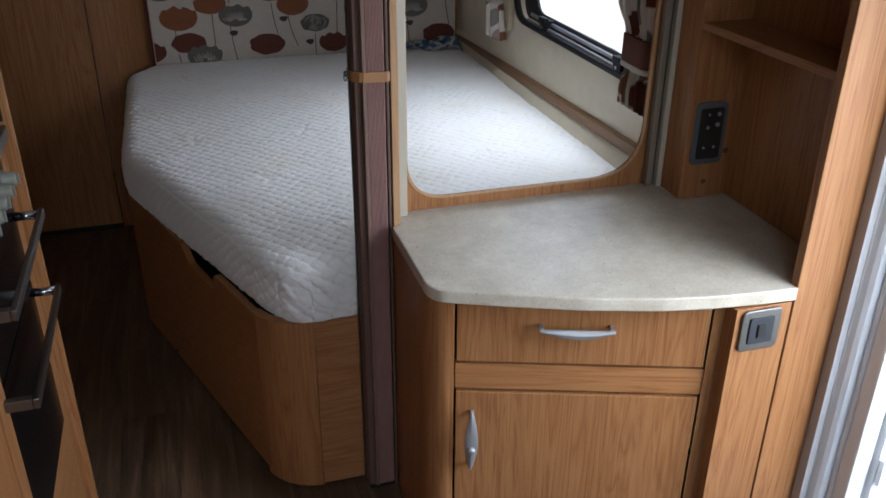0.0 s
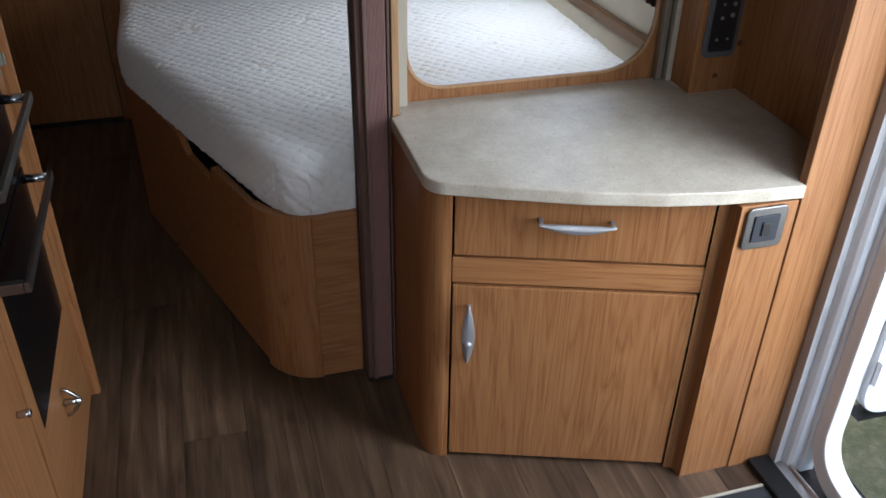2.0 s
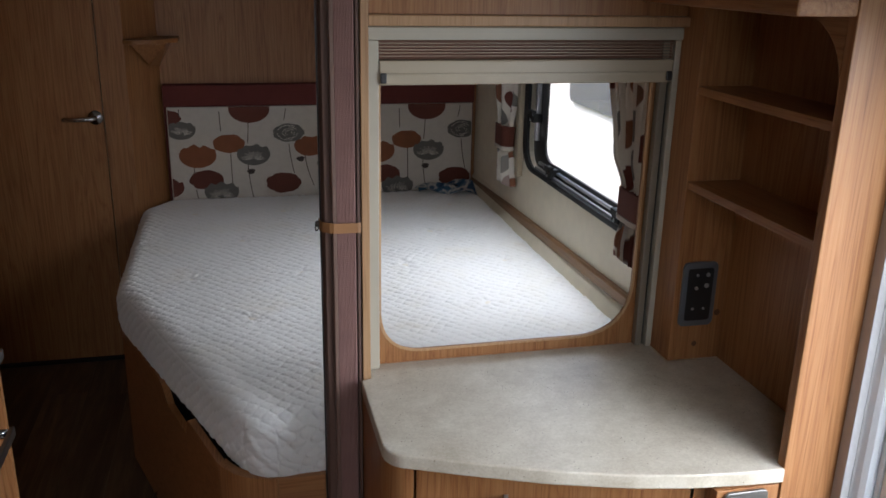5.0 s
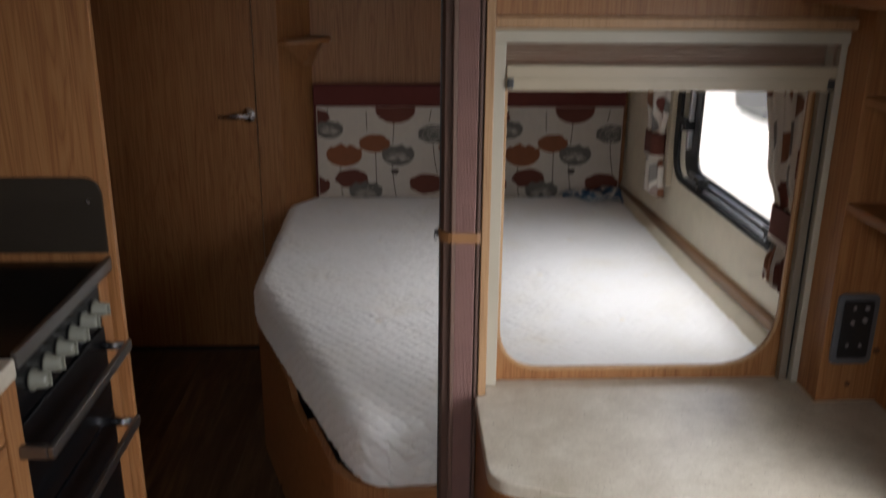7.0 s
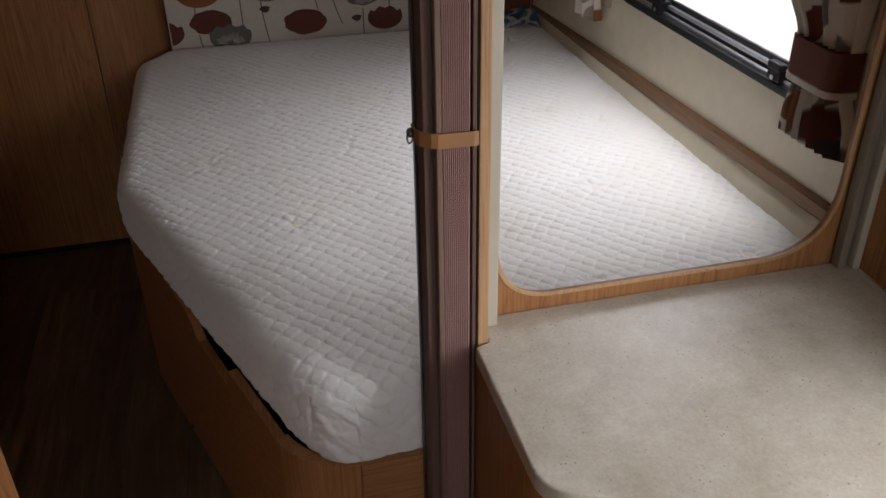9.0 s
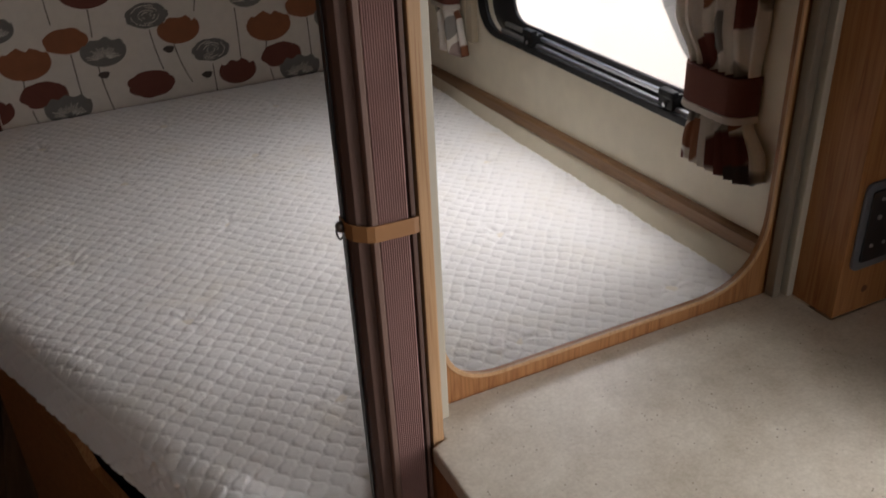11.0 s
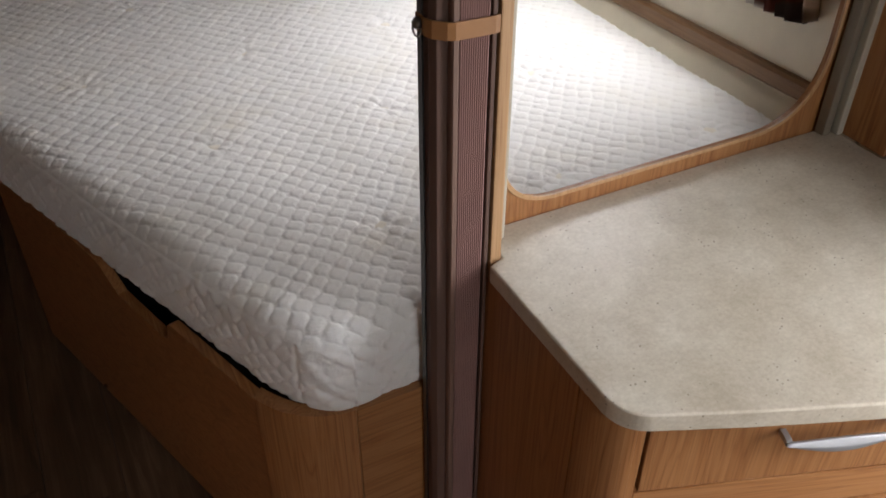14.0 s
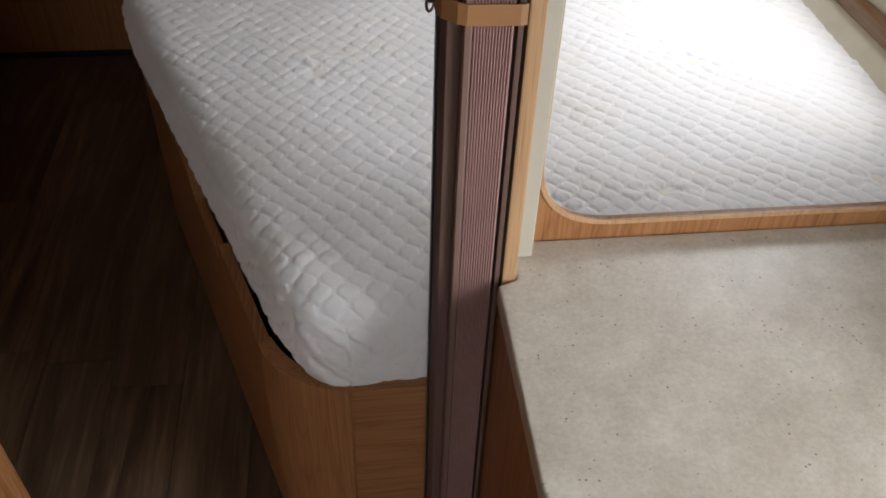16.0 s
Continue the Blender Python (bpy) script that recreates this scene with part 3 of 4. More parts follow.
part("corner_post", prism(bmesh.new(), arc + inner, 0.006, 0.474), WOOD_Z, bed, "rounded cherry bed corner post", 0.0012)
part("end_panel", boxed(0.337, 0.506, 1.562, 1.58, 0.012, 0.472), WOOD_X, bed, bevel=0.0012)
# black colour gives the shade below the panel and behind the hand notch
part("plinth", prism(bmesh.new(), [(0.26, 1.66), (0.36, 1.60), (1.25, 1.60), (1.25, 3.44), (0.06, 3.44), (-0.02, 3.29), (-0.02, 2.50)], 0.0, 0.40), RUBBER_AND_SHADE, bed, "black inner plinth, its colour standing in for shade")
part("deck", prism(bmesh.new(), [(0.26, 1.66), (0.36, 1.60), (1.27, 1.60), (1.27, 3.47), (0.03, 3.47), (-0.04, 3.29), (-0.04, 2.50)], 0.455, 0.468), WOOD_X, bed)
part("screw_cap", tube(bmesh.new(), [side(0.625, 0.035, 0.002), side(0.625, 0.035, -0.004)], 0.005, 10), CHROME, bed)

# ---- mattress ----
MZ0, MZ1, MR = 0.469, 0.612, 0.036
outline = fillet([(0.296, 1.566), (1.250, 1.640), (1.250, 3.434), (0.022, 3.434), (-0.072, 3.30), (-0.072, 2.45), (0.241, 1.662)], [0.07, 0.05, 0.05, 0.05, 0.08, 0.16, 0.10], 10)
OUT = np.array(outline)


def row_span(y):
    xs = []
    for i in range(len(OUT)):
        (ax, ay), (bx, by) = OUT[i], OUT[(i + 1) % len(OUT)]
        if (ay - y) * (by - y) <= 0 and abs(ay - by) > 1e-9:
            xs.append(ax + (bx - ax) * (y - ay) / (by - ay))
    return min(xs), max(xs)


def edge_distance(P):
    best = np.full(len(P), 9.0)
    for i in range(len(OUT)):
        a, b = OUT[i], OUT[(i + 1) % len(OUT)]
        if min(a[0], b[0]) > 1.245:
            continue
        ab = b - a
        t = np.clip(((P - a) @ ab) / (ab @ ab + 1e-12), 0, 1)
        best = np.minimum(best, np.linalg.norm(P - a - t[:, None] * ab, axis=1))
    return best


def quilt(u, v):
    """Height of leaf-shaped pillows between wavy stitch lines that pinch together, each a little different."""
    u = u + 0.004 * np.sin(v * 31 + 1.3 * np.sin(u * 9)) + 0.002 * np.sin(v * 97 + u * 13)
    v = v + 0.003 * np.sin(u * 27 + 1.1 * np.sin(v * 7)) + 0.0016 * np.sin(u * 83 + v * 29)
    wide, p = 0.0340, 0.0203
    b, wave = v / p, 0.26 * np.cos(2 * np.pi * u / wide) + 0.035 * np.cos(6 * np.pi * u / wide)

    def stitch(k):
        return k + np.where(k % 2 == 0, wave, -wave)

    k = np.floor(b)
    k = np.where(b < stitch(k), k - 1, k)
    k = np.where(b >= stitch(k + 1), k + 1, k)
    lo, hi = stitch(k), stitch(k + 1)
    t, thick = np.clip((b - lo) / (hi - lo), 0, 1), hi - lo
    column = np.floor(u / wide + 0.5 * (k % 2))
    rnd = np.sin(column * 12.9898 + k * 78.233) * 43758.5453
    rnd = rnd - np.floor(rnd)
    bulge = np.sin(np.pi * t ** (0.80 + 0.30 * rnd)) ** 0.60
    pinch = np.clip((thick - 0.60) / 0.55, 0, 1)
    return 0.0031 * (0.62 + 0.65 * rnd) * (0.25 + 0.75 * pinch * (2 - pinch)) * bulge


TUFTS = [(0.476 + 0.328 * i + (0.5 * 0.328 * (j % 2)) - 0.656 - 0.006 * j, 1.782 + 0.349 * j) for j in range(5) for i in range(6)]
NX = 620
LY, SHEAR = 3.434 - 1.566, 0.0776


def flat(P):
    """Straightens the slanting foot, so that rows of points run along it."""
    a = SHEAR * (P[:, 0] - 0.296)
    return np.column_stack([P[:, 0], (P[:, 1] - a * 3.434 / LY) / (1 - a / LY)])


TRUE, OUT = OUT, flat(OUT)
y0, y1 = OUT[:, 1].min() + 0.0002, OUT[:, 1].max() - 0.0004
ys = np.concatenate([y0 + 0.03 * (np.arange(24) / 24) ** 2, np.linspace(y0 + 0.03, y1, 880)])
NY = len(ys)
us = np.linspace(0, 1, NX)
XY = np.zeros((NY, NX, 2))
for j, y in enumerate(ys):
    a, b = row_span(y)
    XY[j, :, 0], XY[j, :, 1] = a + (b - a) * us, y
P = XY.reshape(-1, 2)
P[:, 1] += SHEAR * (P[:, 0] - 0.296) * (3.434 - P[:, 1]) / LY
OUT = TRUE
dist = edge_distance(P)
Z = MZ1 - 0.021 * np.clip(1 - dist / 0.05, 0, 1) ** 2.3
Z += quilt(P[:, 0], P[:, 1]) * np.clip(dist / 0.005, 0, 1)
Z += 0.0022 * np.sin(P[:, 0] * 23 + 3 * np.sin(P[:, 1] * 6)) * np.sin(P[:, 1] * 17 + 2) + 0.003 * np.sin(P[:, 0] * 5.1 + 1) * np.sin(P[:, 1] * 4.3) * np.clip(dist / 0.1, 0, 1)
for tx, ty in TUFTS:
    q = np.hypot(P[:, 0] - tx, P[:, 1] - ty)
    ang = np.arctan2(P[:, 1] - ty, P[:, 0] - tx)
    Z -= 0.0055 * np.exp(-(q / 0.019) ** 2) + 0.0013 * np.cos(6 * ang + tx * 9 + 1.5 * np.sin(2 * ang + ty * 7)) * np.exp(-((q - 0.036) / 0.024) ** 2)
top = np.column_stack([P, Z])
ring = [j for j in range(NX)] + [i * NX + NX - 1 for i in range(1, NY)] + [(NY - 1) * NX + j for j in range(NX - 2, -1, -1)] + [i * NX for i in range(NY - 2, 0, -1)]
R = top[ring]
seglen = np.linalg.norm(np.roll(R[:, :2], -1, 0) - R[:, :2], axis=1)
arcpos = np.concatenate([[0], np.cumsum(seglen)[:-1]])
tan = np.roll(R[:, :2], -1, 0) - np.roll(R[:, :2], 1, 0)
tan /= np.linalg.norm(tan, axis=1)[:, None] + 1e-9
outn = np.column_stack([tan[:, 1], -tan[:, 0]])
verts, rows_side = [top], 44
seam = np.exp(-((arcpos - arcpos[np.argmin(np.hypot(R[:, 0] - 0.262, R[:, 1] - 1.60))]) / 0.004) ** 2)
z_start = R[:, 2]
for kk in range(1, rows_side + 1):
    f = kk / rows_side
    z = z_start + (MZ0 - z_start) * f
    end = np.clip((-outn[:, 1] - 0.6) / 0.2, 0, 1)
    pad = 1.35 * (1 - end) * quilt(z + 0.01, arcpos) + 1.25 * end * quilt(arcpos * 0.8 + 0.006 * np.sin(z * 75), z * 1.15 + 0.006 * np.sin(arcpos * 46)) + 0.0015 * end * np.sin(z * 120 + 4 * np.sin(arcpos * 30))
    push = (pad - 0.0045 * seam) * np.clip(f / 0.06, 0, 1) + 0.005 * math.sin(math.pi * min(1, f * 1.1)) ** 0.8 - 0.004 * np.clip((f - 0.85) / 0.15, 0, 1) ** 2
    verts.append(np.column_stack([R[:, :2] + outn * push[:, None], z]))
V = np.vstack(verts)
F = [(j * NX + i, j * NX + i + 1, (j + 1) * NX + i + 1, (j + 1) * NX + i) for j in range(NY - 1) for i in range(NX - 1)]
k, n0 = len(ring), NX * NY
prev = ring
for kk in range(rows_side):
    cur = [n0 + kk * k + i for i in range(k)]
    F += [(prev[i], cur[i], cur[(i + 1) % k], prev[(i + 1) % k]) for i in range(k)]
    prev = cur
F.append(tuple(prev[::-1]))
mat_base = Vector((0.6, 2.5, MZ0))
mattress = thing("mattress", mat_base, "white quilted mattress with cut corner, faintly stained, on the bed base", "mattress")
me = bpy.data.meshes.new("cover")
me.from_pydata((V - np.array(mat_base)).tolist(), [], F)
me.materials.append(QUILT)
me.shade_smooth()
cover = new("cover", me)
cover.parent = mattress
BASE[cover] = mat_base
for tx, ty in TUFTS:
    if row_span(min(max(ty, 1.6), 3.4))[0] + 0.06 < tx < 1.2 and ty < 3.4:
        tz = float(Z[np.argmin(np.hypot(P[:, 0] - tx, P[:, 1] - ty))])
        bm = tube(bmesh.new(), [(tx, ty, tz - 0.004), (tx, ty, tz + 0.0004), (tx, ty, tz + 0.0010)], [0.0130, 0.0120, 0.0080], 11)
        part("tuft_button", bm, BUTTON, mattress, smooth=False)

# blue plastic packet lying at the bedhead corner
bm = bmesh.new()
g = [[bm.verts.new((1.02 + 0.235 * i / 8, 3.28 + 0.155 * j / 6 + (0.09 - 0.09 * i / 8) * 0.8 * (1 if j < 6 else 1) * (1 - j / 6), 0.622 + 0.010 * math.sin(i * 1.3 + j) + 0.022 * (i / 8) * (j / 6) + 0.012 * math.sin(3.1 * j / 6))) for j in range(7)] for i in range(9)]
for i in range(8):
    for j in range(6):
        bm.faces.new((g[i][j], g[i + 1][j], g[i + 1][j + 1], g[i][j + 1]))
bmesh.ops.solidify(bm, geom=bm.faces[:], thickness=0.004)
solid("plastic_packet", bm, LEAFLET, "crumpled blue and white printed plastic packet on the mattress", "packet", at=(1.14, 3.36, 0.615), smooth=True)

# ---- window over the bed ----
def trim_z(y):
    return 0.645 + (3.46 - y) * 0.029


bm = bmesh.new()
pr = [(WR - 0.012, -0.034), (WR - 0.016, -0.028), (WR - 0.016, -0.004), (WR - 0.011, 0.002), (WR - 0.001, 0.004), (WR - 0.001, -0.034)]
a = [bm.verts.new((x, 1.592, trim_z(1.592) + z)) for x, z in pr]
b = [bm.verts.new((x, 3.474, trim_z(3.474) + z)) for x, z in pr]
bm.faces.new(a), bm.faces.new(b[::-1])
for i in range(len(pr)):
    bm.faces.new((a[i], a[(i + 1) % len(pr)], b[(i + 1) % len(pr)], b[i]))
solid("trim", bm, TRIM_Y, "brown moulded trim rail along the wall above the bed", "trim", "structure")
bm = prism(bmesh.new(), [(WR - 0.0005, 0.668), (WR - 0.006, 0.652), (WR - 0.034, 0.604), (WR - 0.036, 0.45), (WR - 0.0005, 0.45)], 1.592, 3.474, "y")
solid("ledge", bm, CREAM_WALL, "cream sloping wall ledge beside the mattress", "trim", "structure")

win = thing("window_1", (WR, 2.27, 0.84), "rounded caravan window with black frame, closed", "window", kind="structure")
o1, o2 = fillet(rect(WIN[0] - 0.012, WIN[1] + 0.022, WIN[2] - 0.008, WIN[3]), 0.10, 10), fillet(rect(WIN[0] + 0.02, WIN[1] - 0.02, WIN[2] + 0.010, WIN[3] - 0.02), 0.085, 10)
fr = part("window_frame", holed(bmesh.new(), o1, [o2], WR - 0.012, WR - 0.0005, "x"), RUBBER_AND_SHADE, win, "black rubber window seal", 0.003)
i1, i2 = fillet(rect(WIN[0] + 0.002, WIN[1] - 0.002, WIN[2] + 0.002, WIN[3] - 0.002), 0.08, 10), fillet(rect(WIN[0] + 0.085, WIN[1] - 0.115, WIN[2] + 0.045, WIN[3] - 0.06), 0.06, 10)
part("pane_edge", holed(bmesh.new(), i1, [i2], WR + 0.022, WR + 0.030, "x"), BLACK, win, "black printed border of the pane", 0.002)
for x, z in ((WR - 0.002, WIN[2] + 0.014), (WR + 0.010, WIN[2] + 0.030)):
    part("sill_rail", boxed(x, x + 0.0095, WIN[0] + 0.05, WIN[1] - 0.09, z - 0.006, z + 0.004), ALU, win, "silver sill rail", 0.002)
part("side_rail", boxed(WR + 0.004, WR + 0.0215, WIN[1] - 0.066, WIN[1] - 0.048, WIN[2] + 0.10, WIN[3] - 0.1), ALU, win, "silver side stay", 0.003)
glass = part("pane", boxed(WR + 0.0305, WR + 0.0335, WIN[0] + 0.004, WIN[1] - 0.004, WIN[2] + 0.004, WIN[3] - 0.004), ACRYLIC, win)
glass.visible_shadow = False
for cy, cz in ((2.545, 0.878), (2.018, 0.878), (2.735, 1.03)):
    bm = boxed(WR - 0.012, WR + 0.02, cy - 0.022, cy + 0.022, cz - 0.016, cz + 0.014)
    box(bm, WR - 0.022, WR - 0.004, cy - 0.032, cy + 0.012, cz + 0.010, cz + 0.026)
    c = part("catch", bm, RUBBER_AND_SHADE, win, "black plastic window catch", 0.003)
    part("catch_button", tube(bmesh.new(), [(WR - 0.014, cy, cz - 0.008), (WR - 0.016, cy, cz - 0.008)], 0.005, 10), ALU, c)
bm = boxed(WR - 0.022, WR - 0.001, 2.828, 2.862, 0.80, 1.7)
blindrail = solid("blind_channel", bm, PLASTIC_CREAM, "cream window blind side channel", "blind", bevel=0.004, at=(WR, 2.845, 0.8))


def curtain(name, spans, xc, folds, label, tie_z, seed):
    """A gathered curtain: spans are (z, y0, y1, depth) from the bottom up."""
    zs = [spans[0][0] + (spans[-1][0] - spans[0][0]) * i / 60 for i in range(61)]
    base = (xc, (spans[0][1] + spans[0][2]) / 2, spans[0][0])
    ob = thing(name, base, label, "curtain", "curtains at the bed window")
    bm, rings, N = bmesh.new(), [], 84
    rr = random.Random(seed)
    ph = [rr.uniform(0, 6.28) for _ in range(4)]
    for z in zs:
        i = max(k for k in range(len(spans)) if spans[k][0] <= z + 1e-9)
        j = min(i + 1, len(spans) - 1)
        t = 0 if i == j else (z - spans[i][0]) / (spans[j][0] - spans[i][0])
        t = t * t * (3 - 2 * t)
        y0, y1, dep = [spans[i][k] + (spans[j][k] - spans[i][k]) * t for k in (1, 2, 3)]
        ring = []
        for a in range(N):
            w = 2 * math.pi * a / N
            u = 0.5 + 0.5 * math.cos(w)
            front = math.sin(w)
            y = y0 + (y1 - y0) * u
            wave = 0.5 + 0.5 * math.sin(2 * math.pi * folds * u + ph[0] + 0.8 * math.sin(3 * u + ph[1] + z * 2.0))
            if front > 0:
                x = xc - dep * (0.35 * math.sqrt(max(front, 0)) + 0.65 * wave * min(1, front * 1.8))
            else:
                x = xc + 0.004 * (-front)
            ring.append(bm.verts.new((x, y, z + (0.010 * wave if z == zs[0] else 0))))
        rings.append(ring)
    for s, t in zip(rings, rings[1:]):
        for a in range(N):
            bm.faces.new((s[a], s[(a + 1) % N], t[(a + 1) % N], t[a]))
    bm.faces.new(rings[0][::-1]), bm.faces.new(rings[-1])
    part("cloth", bm, CURTAIN, ob, smooth=True)
    tz0, tz1, ty0, ty1, dep = tie_z
    for nm, za, zb, mt, lab, grow in (("tie_band", tz0 + 0.014, tz1, PRINT_RED, "dark red tie-back band", 0.003), ("tie_edge", tz0, tz0 + 0.0135, CREAM_CLOTH, "pale edge of the tie-back", 0.004)):
        pts = fillet([(xc + 0.006, ty0 - grow), (xc + 0.006, ty1 + grow), (xc - dep - grow, ty1 + grow - 0.01), (xc - dep - grow, ty0 - grow + 0.01)], [0.004, 0.004, 0.03, 0.03])
        part(nm, prism(bmesh.new(), pts, za, zb), mt, ob, lab, 0.002)
    return ob


XC = WR - 0.010
curtain("curtain", [(0.802, 1.735, 1.925, 0.058), (0.85, 1.742, 1.922, 0.060), (0.910, 1.782, 1.920, 0.045), (0.992, 1.782, 1.935, 0.045), (1.08, 1.775, 1.975, 0.06), (1.30, 1.77, 2.05, 0.06), (1.66, 1.76, 2.12, 0.06)], XC, 8.0,
        "cream poppy-print curtain gathered in a dark red tie-back", (0.908, 0.992, 1.780, 1.934, 0.046), 3)
curtain("curtain", [(0.745, 2.87, 3.02, 0.045), (0.85, 2.90, 3.03, 0.04), (0.875, 2.93, 3.045, 0.035), (0.962, 2.93, 3.05, 0.035), (1.10, 2.86, 3.07, 0.05), (1.30, 2.84, 3.10, 0.05), (1.66, 2.82, 3.14, 0.05)], XC, 3.0,
        "narrow cream poppy-print curtain gathered in a red-brown tie-back", (0.874, 0.962, 2.925, 3.05, 0.036), 8)

# ---- partition between bed and dresser ----
PY, PB = 1.541, 1.570
op = fillet(rect(0.560, 1.117, 0.748, 1.46), [0.085, 0.115, 0.01, 0.01], 10)
solid("wall_partition", holed(bmesh.new(), rect(0.523, 1.165, 0.0, TOP), [fillet(rect(0.557, 1.120, 0.745, 1.463), [0.087, 0.117, 0.01, 0.01], 10)], PB, PB + 0.010, "y"), WOOD_Z, "cherry wood partition board with rounded opening", "wall", "structure", 0.0015)
lip = fillet(rect(0.554, 1.123, 0.742, 1.465), [0.09, 0.12, 0.01, 0.01], 10)
solid("trim_opening", holed(bmesh.new(), lip, [op], PB - 0.004, PB - 0.0005, "y"), EDGE_Z, "pale wood lip round the partition opening", "trim", "structure", 0.0008)
solid("trim_post", boxed(0.5135, 0.5290, 1.509, PB - 0.0005, 0.56, TOP), EDGE_Z, "pale wood edge strip of the partition", "trim", "structure", 0.002)
solid("trim_rail", boxed(0.5295, 1.163, 1.513, PB - 0.0005, 1.413, 1.433), EDGE_Z, "pale wood rail above the blind", "trim", "structure", 0.003)
solid("wall_upper", boxed(0.5295, 1.163, 1.526, PB - 0.0005, 1.4335, TOP), WOOD_Z, "cherry wood panel above the partition opening", "wall", "structure")

blind = thing("pleated_blind", (0.83, PY - 0.02, 0.722), "raised brown pleated blind in a beige-grey plastic frame", "blind")
part("left_channel", boxed(0.5295, 0.5525, PY, PB - 0.005, 0.7215, 1.386), PLASTIC_GREY, blind, bevel=0.002)
part("right_channel", boxed(1.150, 1.163, PY - 0.002, PB - 0.005, 0.7215, 1.386), PLASTIC_GREY, blind, bevel=0.002)
part("right_groove", boxed(1.128, 1.143, PY + 0.006, PB - 0.005, 0.7215, 1.386), TAUPE, blind, "taupe inner channel", bevel=0.002)
# black strip at the bottom of the groove stands in for its shade
part("groove_back", boxed(1.1435, 1.1495, PY + 0.014, PB - 0.006, 0.7215, 1.386), RUBBER_AND_SHADE, blind, "black back in place of the groove's shade")
part("cassette", boxed(0.5295, 1.163, PY - 0.008, PB - 0.005, 1.3865, 1.411), PLASTIC_GREY, blind, bevel=0.003)
bm = bmesh.new()
pts = []
for i in range(15):
    pts.append((PY + (0.004 if i % 2 else 0.013), 1.350 + 0.036 * i / 14))
prism(bm, pts + [(PY + 0.022, 1.386), (PY + 0.022, 1.350)], 0.553, 1.149, "x")
pleats = part("pleats", bm, BLIND, blind, "brown pleated cloth")
# thin cream strips laid across the front of the pleats
for q in range(5):
    part("pale_fold", boxed(0.5535, 1.1485, PY + 0.0030, PY + 0.0042, 1.3565 + 0.0058 * q, 1.3577 + 0.0058 * q), PLASTIC_CREAM, pleats)
bar = part("pull_bar", boxed(0.553, 1.149, PY - 0.004, PY + 0.022, 1.304, 1.3495), PLASTIC_CREAM, blind, "cream pull bar", 0.003)
part("pull_bar_ridge", boxed(0.565, 1.135, PY - 0.0065, PY - 0.0042, 1.321, 1.326), PLASTIC_CREAM, bar, bevel=0.001)
for x in (0.560, 1.139):
    part("end_clip", boxed(x - 0.006, x + 0.006, PY - 0.010, PY - 0.0045, 1.308, 1.327), BLACK, bar, "black end clip", 0.002)

# ---- folded concertina door ----
con = thing("concertina_door", (0.472, 1.52, 0), "folded mauve pleated concertina door held by a tan strap", "door")
bm = prism(bmesh.new(), [(0.4400, 1.534), (0.4445, 1.5235), (0.4570, 1.5215), (0.4570, 1.556), (0.4400, 1.556)], 0.012, TOP)
lead = part("lead_rail", bm, BROWN_METAL, con, "brown anodised lead rail", 0.0015)
part("seal", boxed(0.4375, 0.4395, 1.545, 1.556, 0.012, TOP), BLACK, lead, "thin dark seal strip")
bm = bmesh.new()
NP = 13
pts = [(0.4665, 1.5128)]
for i in range(NP):
    x = 0.4662 + 0.0350 * i / NP
    pts += [(x, 1.5128), (x + 0.0009, 1.5116), (x + 0.0018, 1.5116), (x + 0.0024, 1.5128)]
prism(bm, pts + [(0.5020, 1.5135), (0.5020, 1.562), (0.4665, 1.562)], 0.02, TOP)
part("pleat_stack", bm, PLEAT, con, "mauve pleated cloth folds")
part("stack_edge", prism(bmesh.new(), [(0.4572, 1.5150), (0.4590, 1.5122), (0.4640, 1.5118), (0.4663, 1.5135), (0.4663, 1.562), (0.4572, 1.562)], 0.015, TOP), EDGE_BROWN, con, "brown edge profile of the folds", 0.0004)
bm = prism(bmesh.new(), [(0.5022, 1.524), (0.5050, 1.524), (0.5052, 1.512), (0.5105, 1.512), (0.5107, 1.522), (0.5130, 1.522), (0.5130, 1.562), (0.5022, 1.562)], 0.012, TOP)
part("wall_rail", bm, BROWN_METAL, con, "brown anodised wall rail", 0.001)
part("foot_guide", boxed(0.443, 0.507, 1.522, 1.558, 0.0, 0.011), RUBBER_AND_SHADE, con, "black foot guide", 0.002)
bm = prism(bmesh.new(), [(0.4355, 1.556), (0.4355, 1.536), (0.4395, 1.5245), (0.452, 1.5130), (0.460, 1.5092), (0.506, 1.5072), (0.5125, 1.5086), (0.5125, 1.5110), (0.503, 1.5095), (0.461, 1.5115), (0.4535, 1.5150), (0.4412, 1.5262), (0.4372, 1.5370), (0.4372, 1.556)], 1.029, 1.049)
strap = part("strap", bm, STRAP, con, "tan leather strap", 0.0006)
stud = part("stud", tube(bmesh.new(), [(0.4354, 1.546, 1.040), (0.431, 1.546, 1.040), (0.428, 1.546, 1.040)], [0.0065, 0.0065, 0.0035], 12), STEEL, strap, "dark brass stud", smooth=True)
part("buckle_ring", tube(bmesh.new(), [(0.4318 + 0.0035 * math.cos(a), 1.545 + 0.006 * math.sin(a), 1.035 + 0.007 * math.sin(a + 0.6)) for a in [2 * math.pi * q / 12 for q in range(13)]], 0.0013, 6), STEEL, stud, smooth=True)

# ---- dresser ----
dres = thing("dresser", (0.8, 1.3, 0), "cherry wood caravan dresser with angled front", "dresser")
FA, FB = Vector((0.552, 1.2365)), Vector((1.024, 1.072))
fd = (FB - FA).normalized()
fn = Vector((fd.y, -fd.x))
FL = (FB - FA).length


